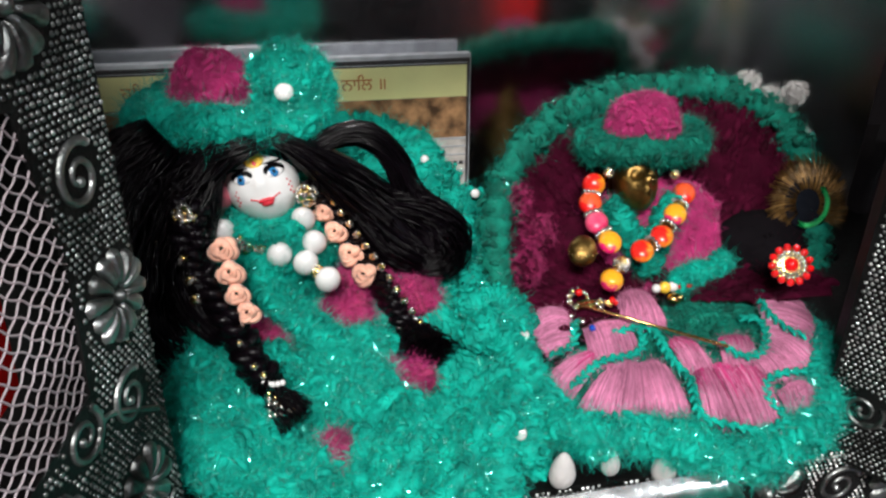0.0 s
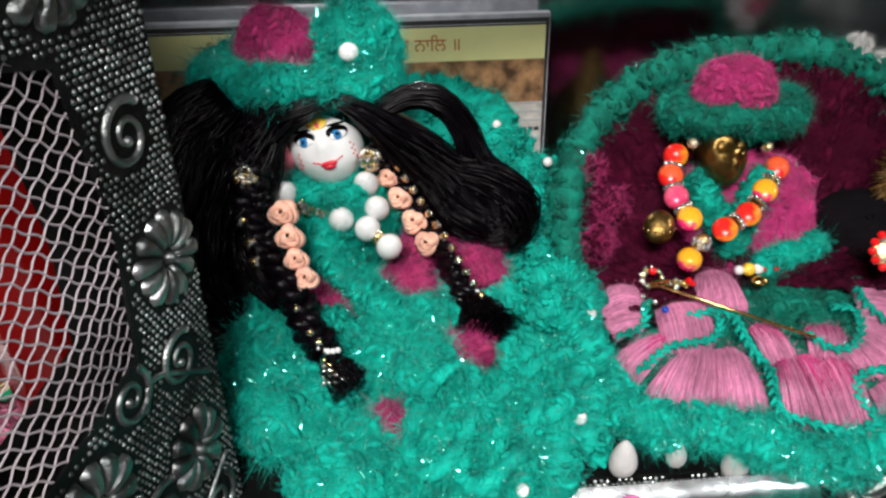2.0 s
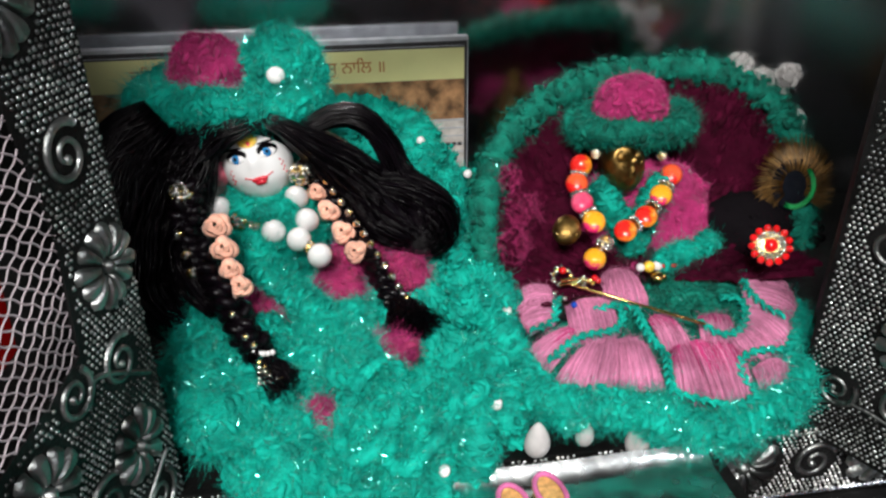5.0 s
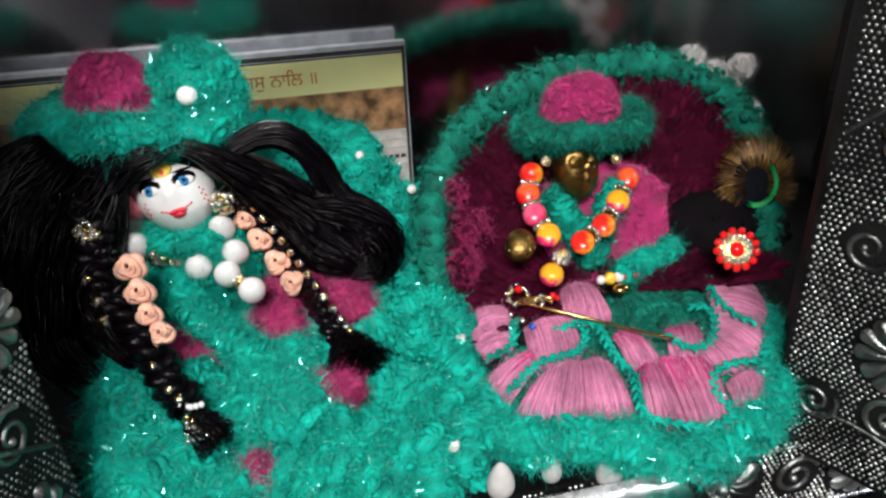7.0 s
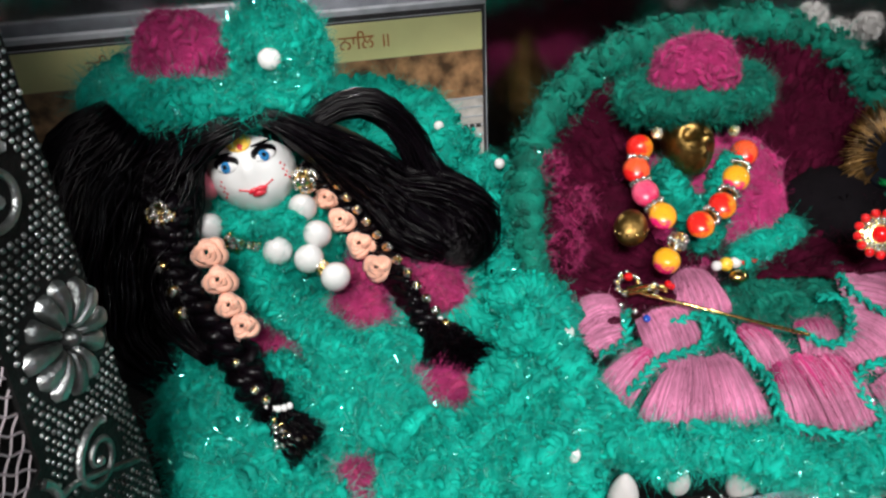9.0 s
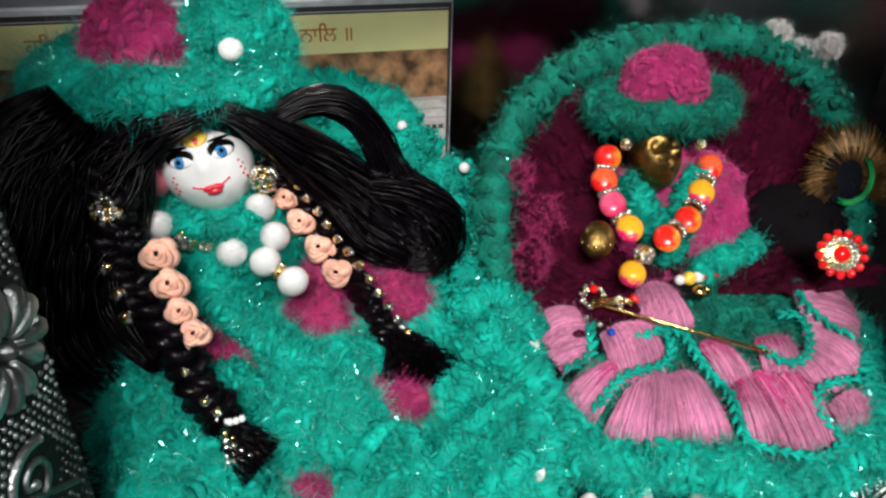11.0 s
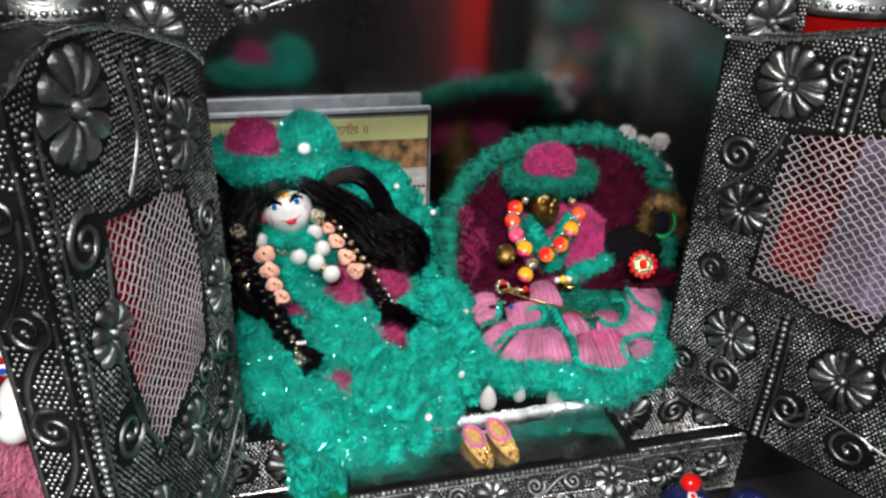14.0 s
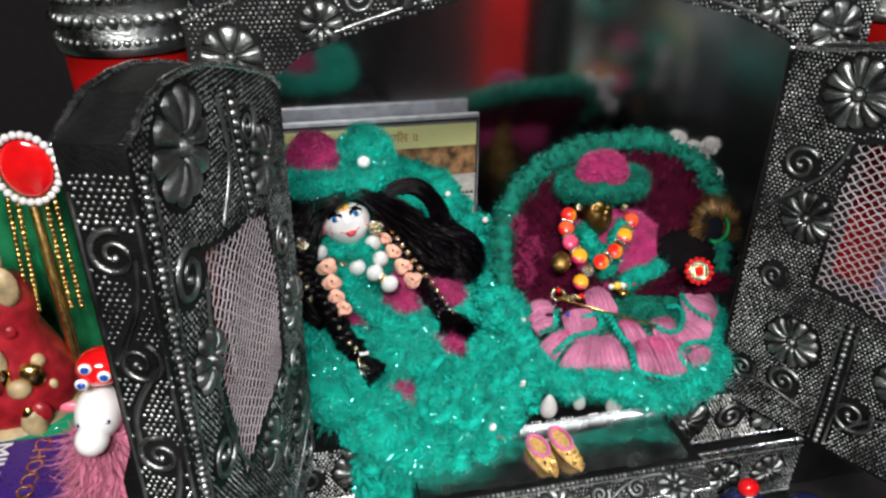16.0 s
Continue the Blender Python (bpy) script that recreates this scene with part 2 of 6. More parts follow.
def scatter(bag, template, pts, rot, scales, material):
    tv, tf = template
    pts = np.asarray(pts, float)
    k = len(pts)
    scales = np.broadcast_to(np.asarray(scales, float).reshape(-1, 3) if np.ndim(scales) > 1 else np.tile(np.asarray(scales, float).reshape(1, -1), (k, 1)) if np.ndim(scales) == 1 and len(np.atleast_1d(scales)) == 3 else np.full((k, 3), float(scales)), (k, 3))
    v = np.einsum("kij,knj->kni", rot, tv[None] * scales[:, None]) + pts[:, None]
    off = np.arange(k)[:, None, None] * len(tv)
    byl = {}
    for f in (tf.tolist() if isinstance(tf, np.ndarray) else tf):
        byl.setdefault(len(f), []).append(f)
    start = bag.count
    first = True
    for fs in byl.values():
        fa = (np.array(fs)[None] + off).reshape(-1, len(fs[0]))
        if first:
            bag.add(v.reshape(-1, 3), fa, material)
            first = False
        else:
            bag.f += (fa + start).tolist()
            bag.m += [bag.mats.index(material)] * len(fa)
    return bag


EYE3 = np.eye(3)
BALL, DOME = ball_template(12, 8), dome_template(6, 2)
SMALL = ball_template(7, 5)


def ball(bag, c, r, material, nu=20, nv=14, rot=None):
    return scatter(bag, ball_template(nu, nv), [c], (np.eye(3) if rot is None else rot)[None], np.broadcast_to(r, 3).astype(float)[None], material)


def tube(bag, path, radii, material, sides=8, close=False, squash=1.0, up=(0, 0, 1)):
    """A round bar along a path."""
    p = np.asarray(path, float)
    n = len(p)
    t = unit(np.roll(p, -1, 0) - np.roll(p, 1, 0)) if close else unit(np.gradient(p, axis=0))
    r = np.broadcast_to(np.asarray(radii, float), n)
    ref = np.asarray(up, float)
    s = np.cross(t, ref)
    bad = np.linalg.norm(s, axis=1) < 0.1
    s[bad] = np.cross(t[bad], (1.0, 0.02, 0.03))
    s = unit(s)
    u = np.cross(s, t)
    a = np.linspace(0, 2 * np.pi, sides, endpoint=False)
    v = p[:, None] + r[:, None, None] * (np.cos(a)[None, :, None] * s[:, None] + squash * np.sin(a)[None, :, None] * u[:, None])
    f = grid_faces(n, sides, close_u=close, close_v=True)
    bag.add(v.reshape(-1, 3), f, material)
    if not close:
        bag.f += [tuple(range(bag.count - n * sides, bag.count - n * sides + sides))[::-1], tuple(range(bag.count - sides, bag.count))]
        bag.m += [bag.mats.index(material)] * 2
    return bag


def curve(points, n=24):
    """A smooth line through a few points."""
    p = np.asarray(points, float)
    q = np.vstack([2 * p[0] - p[1], p, 2 * p[-1] - p[-2]])
    out = []
    seg = len(p) - 1
    for t in np.linspace(0, seg - 1e-9, n):
        i = int(t)
        x = t - i
        a, b, c, d = q[i:i + 4]
        out.append(0.5 * (2 * b + (c - a) * x + (2 * a - 5 * b + 4 * c - d) * x * x + (3 * b - a - 3 * c + d) * x ** 3))
    return np.array(out)


def box(bag, lo, hi, material, bevel=0.0008):
    """A box with chamfered edges."""
    bm = bmesh.new()
    bmesh.ops.create_cube(bm, size=1.0)
    lo, hi = Vector(lo), Vector(hi)
    for v in bm.verts:
        v.co = Vector([(lo[i] + hi[i]) / 2 + v.co[i] * (hi[i] - lo[i]) for i in range(3)])
    if bevel:
        bmesh.ops.bevel(bm, geom=bm.edges[:], offset=bevel, segments=2, affect="EDGES", profile=0.6)
    bm.verts.index_update()
    bag.add([v.co for v in bm.verts], [tuple(v.index for v in f.verts) for f in bm.faces], material)
    bm.free()
    return bag


def prism(bag, outline, holes, o, u, v, depth, material):
    """A plate with holes: outlines in (u, v), front at o, thickness against u x v."""
    from mathutils.geometry import tessellate_polygon
    o, u, v = (np.asarray(x, float) for x in (o, u, v))
    n = unit(np.cross(u, v))
    loops = [outline] + list(holes)
    flat = [p for lp in loops for p in lp]
    tris = tessellate_polygon([[Vector((a, b, 0)) for a, b in lp] for lp in loops])
    front = [o + a * u + b * v for a, b in flat]
    back = [p - n * depth for p in front]
    k = len(flat)
    faces = []
    for t in tris:
        a, b, c = (np.array(flat[i]) for i in t)
        t = t if np.cross(b - a, c - a) > 0 else t[::-1]
        faces += [tuple(t), tuple(i + k for i in t[::-1])]
    s = 0
    for lp in loops:
        m = len(lp)
        faces += [(s + i, s + k + i, s + k + (i + 1) % m, s + (i + 1) % m) for i in range(m)]
        s += m
    bag.add(front + back, faces, material)
    return bag


def inside(poly, x, y):
    """Which of the points lie in the polygon."""
    x, y = np.asarray(x), np.asarray(y)
    c = np.zeros(x.shape, bool)
    for (x0, y0), (x1, y1) in zip(poly, poly[1:] + poly[:1]):
        c ^= ((y0 > y) != (y1 > y)) & (x < (x1 - x0) * (y - y0) / ((y1 - y0) or 1e-9) + x0)
    return c


# ---- embossed sheet ----


def petal_template():
    nu, nv = 12, 9
    v = []
    for i in range(nu):
        t = i / (nu - 1)
        w = 0.235 * (0.22 + 0.78 * t ** 0.8) * math.sqrt(max(0.0, 1 - max(0.0, (t - 0.78) / 0.22) ** 2))
        for j in range(nv):
            x = j / (nv - 1) * 2 - 1
            h = (1 - abs(x) ** 3.5) * (0.55 + 0.5 * math.sin(math.pi * min(1, t * 1.05))) - 0.16 * math.exp(-(x / 0.2) ** 2) * (1 - t)
            v.append((0.20 + 0.80 * t, w * x, h if 0 < j < nv - 1 and 0 < i < nu - 1 else -0.05))
    return np.array(v), grid_faces(nu, nv)


PETAL = petal_template()


class Sheet:
    """A flat panel of embossed sheet: o is its corner, u and v its axes."""

    def __init__(self, parent, o, u, v, region, holes=()):
        self.parent, self.o, self.u, self.v = parent, np.asarray(o, float), unit(u), unit(v)
        self.n = unit(np.cross(self.u, self.v))
        self.region, self.holes, self.taken = list(region), [list(h) for h in holes], []
        self.rot = np.stack([self.u, self.v, self.n], -1)

    def at(self, a, b, h=0.0):
        a, b = np.asarray(a, float), np.asarray(b, float)
        return self.o + a[..., None] * self.u + b[..., None] * self.v + np.asarray(h)[..., None] * self.n

    def flower(self, a, b, r, petals=12, turn=0.0, high=0.0022, material=None):
        bag = Bag()
        ang = turn + np.arange(petals) * 2 * np.pi / petals + RNG.normal(0, 0.03, petals)
        rot = np.array([self.rot @ np.array([[np.cos(t), -np.sin(t), 0], [np.sin(t), np.cos(t), 0], [0, 0, 1]]) for t in ang])
        sc = np.stack([r * RNG.uniform(0.93, 1.05, petals), np.full(petals, r * 11.2 / petals), np.full(petals, high)], 1)
        p = self.at(a, b, 0.0)
        scatter(bag, PETAL, np.tile(p, (petals, 1)), rot, sc, material or SILVER)
        scatter(bag, dome_template(12, 4), [p], self.rot[None], [[r * 0.17, r * 0.17, high * 1.3]], material or SILVER)
        part("flower", bag, self.parent)
        self.taken.append((a, b, r * 1.04))

    def line(self, pts, r=0.0007, name="raised_line", n=40, beads=0.0, material=None):
        p = curve(np.array([(x, y, 0) for x, y in pts]), n)
        w = self.at(p[:, 0], p[:, 1], 0.0)
        bag = Bag()
        if beads:
            d = np.r_[0, np.cumsum(np.linalg.norm(np.diff(w, axis=0), axis=1))]
            k = max(2, int(d[-1] / beads))
            s = np.linspace(0, d[-1], k)
            q = np.stack([np.interp(s, d, w[:, i]) for i in range(3)], -1)
            scatter(bag, dome_template(8, 3), q, np.tile(self.rot, (k, 1, 1)), (beads * 0.5, beads * 0.5, beads * 0.55), material or SILVER)
        else:
            tube(bag, w, r, material or SILVER, 6, up=self.n)
        part("beading" if beads else name, bag, self.parent, kind="stuff" if beads else "")
        for x, y in p[::2, :2]:
            self.taken.append((x, y, max(r, beads * 0.6) + 0.0006))

    def scroll(self, a, b, r, turn=0.0, hand=1, turns=1.6):
        t = np.linspace(0, turns * 2 * np.pi, 40)
        rad = r * (1 - t / t[-1] * 0.85)
        x, y = a + rad * np.cos(turn + hand * t), b + rad * np.sin(turn + hand * t)
        bag = Bag()
        tube(bag, self.at(x, y, 0.0), np.linspace(0.0011, 0.0006, 40) * (r / 0.008) ** 0.5, SILVER, 6, up=self.n)
        scatter(bag, dome_template(8, 3), [self.at(x[-1], y[-1])], self.rot[None], [[r * 0.16, r * 0.16, r * 0.14]], SILVER)
        part("scroll", bag, self.parent)
        self.taken.append((a, b, r * 1.05))

    def stipple(self, pitch=0.0019, r=0.00066, material=None):
        rg = np.array(self.region)
        (x0, y0), (x1, y1) = rg.min(0), rg.max(0)
        xs, ys = np.arange(x0 + pitch, x1, pitch), np.arange(y0 + pitch, y1, pitch * 0.87)
        gx, gy = np.meshgrid(xs, ys)
        gx = gx + (np.arange(len(ys)) % 2)[:, None] * pitch / 2
        gx, gy = gx.ravel() + RNG.normal(0, pitch * 0.06, gx.size), gy.ravel() + RNG.normal(0, pitch * 0.06, gx.size)
        ok = inside(self.region, gx, gy)
        for h in self.holes:
            c = np.mean(h, 0)
            ok &= ~inside([tuple(c + (np.array(p) - c) * 1.06) for p in h], gx, gy)
        for a, b, rr in self.taken:
            ok &= (gx - a) ** 2 + (gy - b) ** 2 > (rr + r * 0.3) ** 2
        gx, gy = gx[ok], gy[ok]
        k = len(gx)
        if k:
            bag = Bag()
            s = r * RNG.uniform(0.75, 1.15, k)
            scatter(bag, DOME, self.at(gx, gy), np.tile(self.rot, (k, 1, 1)), np.stack([s, s, s * 0.75], 1), material or SILVER)
            part("stippling", bag, self.parent, kind="stuff")


# ---- fluffy yarn ----


def sample(surf, n, rng=RNG):
    """Points, normals and tangents spread evenly over a surface surf(u, v)."""
    u, v = rng.random(n * 4), rng.random(n * 4)
    e = 1e-3
    p, pu, pv = surf(u, v), surf(u + e, v), surf(u, v + e)
    c = np.cross(pu - p, pv - p)
    a = np.linalg.norm(c, axis=1)
    keep = rng.choice(len(u), n, p=a / a.sum())
    return p[keep], unit(c[keep]), unit((pv - p)[keep] + 1e-12)


def wobble(p, scale, amount, seed=0.0):
    """Smooth uneven offset of points, in metres."""
    x = p * scale + seed
    return amount * (np.sin(x[..., 0] * 1.7 + 1.3 * np.sin(x[..., 1] * 1.1)) + np.sin(x[..., 1] * 1.9 + 1.1 * np.sin(x[..., 2] * 1.3)) + np.sin(x[..., 2] * 2.1 + x[..., 0])) / 3


def stitch_template():
    t = np.linspace(0, 1, 6)
    b = Bag()
    tube(b, np.stack([t - 0.5, 0.12 * np.sin(t * np.pi), 0.25 * np.sin(np.pi * t)], 1), 0.03 + 0.25 * np.sin(np.pi * (0.08 + 0.84 * t)) ** 0.7, TEAL, 7)
    return np.vstack(b.v), [tuple(f) for f in b.f]


STITCH = stitch_template()


def fibres(bag, p, nrm, length, width, material, lift=0.5, rng=RNG):
    """Thin bent hairs that start at p."""
    k = len(p)
    d = unit(nrm * lift + rng.normal(0, 0.6, (k, 3)))
    bend = rng.normal(0, 0.75, (k, 3))
    side = unit(np.cross(d, rng.normal(0, 1, (k, 3)))) * (width / 2)
    ln = length * rng.uniform(0.4, 1.3, k)[:, None]
    rows = []
    for s, w in ((0, 1), (0.4, 0.9), (0.75, 0.7), (1, 0.25)):
        c = p + ln * (d * s + bend * s * s * 0.55)
        rows += [c - side * w, c + side * w]
    v = np.stack(rows, 1).reshape(-1, 3)
    o = np.arange(k)[:, None] * 8
    f = np.concatenate([o + np.array(q) for q in ([0, 1, 3, 2], [2, 3, 5, 4], [4, 5, 7, 6])])
    return bag.add(v, f, material)


def fluffy(name, parent, surf, nu, nv, yarn, fibre, stitches, hairs, tinsel=0, size=0.005, hair=0.005, label="", flip=1, base=True, closed=(False, False), along=0.6, lift=0.5):
    """A crocheted, brushed piece: ground, stitches, hairs and tinsel in one mesh."""
    bag = Bag()
    uu, vv = np.meshgrid(np.linspace(0, 1, nu), np.linspace(0, 1, nv), indexing="ij")
    if base:
        bag.add(surf(uu.ravel(), vv.ravel()), grid_faces(nu, nv), yarn)
    stitches = max(20, stitches // 3)
    p, n, t = sample(surf, stitches)
    n = n * flip
    t = unit(t + RNG.normal(0, along, t.shape))
    s = size * RNG.uniform(0.7, 1.25, (stitches, 1))
    scatter(bag, STITCH, p - n * size * 0.10, frames(n, t), np.hstack([s, s * 0.9, s * 0.9]), yarn)
    p, n, t = sample(surf, int(hairs * 3.0))
    fibres(bag, p + n * flip * size * 0.10, n * flip, hair * 0.9, 0.00010, fibre, lift * 0.34)
    if tinsel:
        p, n, t = sample(surf, int(tinsel * 1.6))
        fibres(bag, p + n * flip * size * 0.24, n * flip, hair * 0.45, 0.00021, TINSEL, lift * 0.25)
    return part(name, bag, parent, label)



def puff(name, parent, c, radii, yarn, fibre, stitches=300, hairs=1500, tinsel=0, rot=(0, 0, 0), label="", size=0.004, hair=0.004, uneven=0.08, lift=0.6):
    """A brushed ball or pad."""
    m = np.array(Euler([radians(a) for a in rot]).to_matrix())
    r, c = np.array(radii, float), np.array(c, float)

    def surf(u, v):
        a, t = u * 2 * np.pi, v * np.pi
        d = np.stack([np.sin(t) * np.cos(a), np.sin(t) * np.sin(a), np.cos(t)], -1)
        k = 1 + wobble(d + c * 40, 3.1, uneven * 1.6) + wobble(d + c * 70, 7.0, uneven * 0.7)
        return c + (d * r * k[..., None]) @ m.T

    return fluffy(name, parent, surf, 25, 15, yarn, fibre, stitches, hairs, tinsel, size, hair, label, flip=-1, lift=lift)


def rope(name, parent, path, radius, yarn, fibre, stitches=300, hairs=1500, tinsel=0, label="", size=0.004, hair=0.004, n=60, lumps=0.0, close=False, lift=0.6, squash=1.0):
    """A brushed cord along a smooth line."""
    p = curve(path, n)
    t = unit(np.gradient(p, axis=0))
    s = unit(np.cross(t, (0.01, 0.3, 1.0)))
    w = np.cross(s, t)

    def surf(u, v):
        x = np.clip(u, 0, 1) * (n - 1)
        i = np.minimum(x.astype(int), n - 2)
        f = (x - i)[..., None]
        c, a, b = (q[i] * (1 - f) + q[i + 1] * f for q in (p, s, w))
        end = np.sqrt(np.clip(1 - (np.abs(2 * u - 1)) ** 8, 0.0, 1))
        rad = radius * (0.15 + 0.85 * end) * (1 + lumps * np.sin(x * 2.4) + wobble(c, 300, 0.25))
        ang = v * 2 * np.pi
        return c + rad[..., None] * (np.cos(ang)[..., None] * a + squash * np.sin(ang)[..., None] * b)

    return fluffy(name, parent, surf, n, 10, yarn, fibre, stitches, hairs, tinsel, size, hair, label, flip=1, lift=lift)

# ---- setting ----
bag = Bag()
box(bag, (-1.2, -0.30, -0.04), (1.4, 0.75, 0.0), TABLE, 0.004)
thing("table", "dark lacquered table top under the throne", "table", bag=bag, smooth=False)
# Room shell added around the table; unseen west, east, ceiling lighter for bounce.
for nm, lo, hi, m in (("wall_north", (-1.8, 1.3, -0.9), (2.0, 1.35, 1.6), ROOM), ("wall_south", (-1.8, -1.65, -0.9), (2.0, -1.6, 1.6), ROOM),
                      ("wall_west", (-1.85, -1.6, -0.9), (-1.8, 1.3, 1.6), BOUNCE_WALL), ("wall_east", (2.0, -1.6, -0.9), (2.05, 1.3, 1.6), BOUNCE_WALL),
                      ("floor", (-1.85, -1.65, -0.95), (2.05, 1.35, -0.9), ROOM), ("ceiling", (-1.85, -1.65, 1.6), (2.05, 1.35, 1.65), BOUNCE_WALL)):
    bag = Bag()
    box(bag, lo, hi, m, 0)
    thing(nm, "plain surface of the added room shell", nm.split("_")[0], kind="structure", bag=bag, smooth=False)


def hanging(name, x0, x1, y, z0, z1, material, label):
    """A folded cloth that hangs from its top edge."""
    nx, nz = 90, 12
    x, z = np.meshgrid(np.linspace(x0, x1, nx), np.linspace(z0, z1, nz), indexing="ij")
    k = (x - x0) / (x1 - x0)
    yy = y + 0.02 * np.sin(k * 29) + 0.008 * np.sin(k * 71 + z * 3)
    v = np.stack([x, yy, z], -1).reshape(-1, 3)
    bag = Bag()
    bag.add(v, grid_faces(nx, nz), material)
    bag.add(v + np.array([0, -0.004, 0]), grid_faces(nx, nz)[:, ::-1], material)
    return thing(name, label, "cloth", bag=bag)


hanging("red_curtain", 0.455, 0.600, -0.95, -0.9, 0.55, RED_CLOTH, "folded red cloth hanging in front of the table")
hanging("grey_curtain", 0.78, 0.98, -0.95, -0.9, 0.55, GREY_CLOTH, "folded pale grey-blue cloth hanging in front of the table")

# ---- throne ----
throne = thing("throne", "doll throne of oxidised embossed metal sheet with a mirrored back", "throne", at=(0.08, 0.26, 0))
SEAT, RISER, FRONT = 0.079, 0.17, 0.182


def panel(name, lo, hi, material, label="", bevel=0.0006):
    bag = Bag()
    box(bag, lo, hi, material, bevel)
    return part(name, bag, throne, label, smooth=False)


panel("back_board", (-0.12, 0.362, 0.0), (0.335, 0.372, 0.30), BLACK)
panel("mirror", (-0.116, 0.358, SEAT), (0.331, 0.362, 0.296), MIRROR, "slightly hazy mirror in the back of the throne", 0)
for a, b in (((-0.058, FRONT + 0.02), (-0.125, 0.358)), ((0.222, FRONT + 0.02), (0.34, 0.358))):
    bag = Bag()
    s = 0.010 * (-1 if a[0] < 0 else 1)
    prism(bag, [(a[0], a[1]), (b[0], b[1]), (b[0] + s, b[1]), (a[0] + s, a[1])], [], (0, 0, 0.30), (1, 0, 0), (0, 1, 0), 0.30, MIRROR)
    part("side_panel", bag, throne, "hazy mirrored side panel", smooth=False)
seat = panel("seat", (-0.115, RISER, 0.0), (0.335, 0.358, SEAT), OXIDE)
plinth = panel("plinth", (-0.06, RISER - 0.006, 0.0), (0.238, RISER - 0.0005, 0.045), OXIDE)
sh = Sheet(seat, (-0.06, RISER, 0.045), (1, 0, 0), (0, 0, 1), [(0.0, 0.001), (0.30, 0.001), (0.30, 0.033), (0.0, 0.033)])
# Middle flowers and the stippling take the painted glare.
for k, x in enumerate((0.053, 0.108, 0.165, 0.224, 0.278)):
    sh.flower(x, 0.018, 0.0145, 12, 0.2 * k, material=GLARE_METAL if 0.09 < x < 0.2 else None)
for x, h in ((0.026, 1), (0.082, -1), (0.136, 1), (0.196, -1), (0.252, 1)):
    sh.scroll(x, 0.017, 0.0085, 0.5, h)
sh.line([(0.0, 0.031), (0.15, 0.031), (0.30, 0.031)], beads=0.0017, n=80)
# White line: the fold's edge highlight, put in as brighter metal.
sh.line([(0.0, 0.0015), (0.1, 0.002), (0.2, 0.0012), (0.30, 0.0018)], r=0.0011, n=60, material=BRIGHT)
sh.stipple(material=GLARE_METAL)
sh = Sheet(plinth, (-0.06, RISER - 0.006, 0.0), (1, 0, 0), (0, 0, 1), [(0.0, 0.002), (0.298, 0.002), (0.298, 0.043), (0.0, 0.043)])
for k, x in enumerate((0.03, 0.07, 0.11, 0.252, 0.280)):
    sh.flower(x, 0.023, 0.0105, 9, 0.3 * k)
sh.line([(0.0, 0.038), (0.15, 0.038), (0.298, 0.038)], beads=0.0017, n=80)
sh.line([(0.0, 0.005), (0.15, 0.005), (0.298, 0.005)], r=0.0006, n=40)
# Highlight on the plinth's upper edge, likewise laid on as bright metal.
sh.line([(0.0, 0.0435), (0.1, 0.0438), (0.2, 0.0434), (0.298, 0.0437)], r=0.0012, n=60, material=BRIGHT)
sh.stipple()

arch_open = [(0.196, 0.0), (0.196, 0.172), (0.189, 0.179), (0.161, 0.191), (0.12, 0.201), (0.08, 0.205), (0.04, 0.201), (0.006, 0.192), (-0.018, 0.184), (-0.036, 0.171), (-0.042, 0.160), (-0.042, 0.0)]
outline = [(-0.060, 0.0), (-0.060, 0.199)] + [(-0.060 + 0.284 * i / 12, 0.199 + 0.035 * math.sin(math.pi * i / 12)) for i in range(1, 12)] + [(0.224, 0.199), (0.224, 0.0)]
bag = Bag()
poly = (outline + arch_open)[::-1]
prism(bag, poly, [], (0, FRONT, SEAT), (1, 0, 0), (0, 0, 1), 0.006, OXIDE)
panel("jamb", (0.196, FRONT + 0.0065, SEAT), (0.206, FRONT + 0.013, 0.252), BLACK)
arch = part("arch_frame", bag, throne, smooth=False)
sh = Sheet(arch, (0, FRONT, SEAT), (1, 0, 0), (0, 0, 1), poly)
for x, y, r in ((-0.045, 0.1835, 0.0115), (-0.012, 0.194, 0.0085), (0.020, 0.208, 0.010), (0.055, 0.216, 0.0085), (0.112, 0.216, 0.0085), (0.150, 0.207, 0.010), (0.176, 0.196, 0.0085), (0.207, 0.184, 0.0125), (0.209, 0.150, 0.011), (0.209, 0.11, 0.011)):
    sh.flower(x, y, r, 8)
for x, y, h in ((0.037, 0.213, 1), (0.132, 0.213, -1), (0.083, 0.221, 1), (0.002, 0.203, -1)):
    sh.scroll(x, y, 0.006, 1.0, h)
sh.line([(a, b + 0.003) for a, b in arch_open[2:9]], r=0.0008, n=60)
sh.line([(a, b - 0.003) for a, b in outline[1:14]], beads=0.0018, n=60)
sh.stipple()

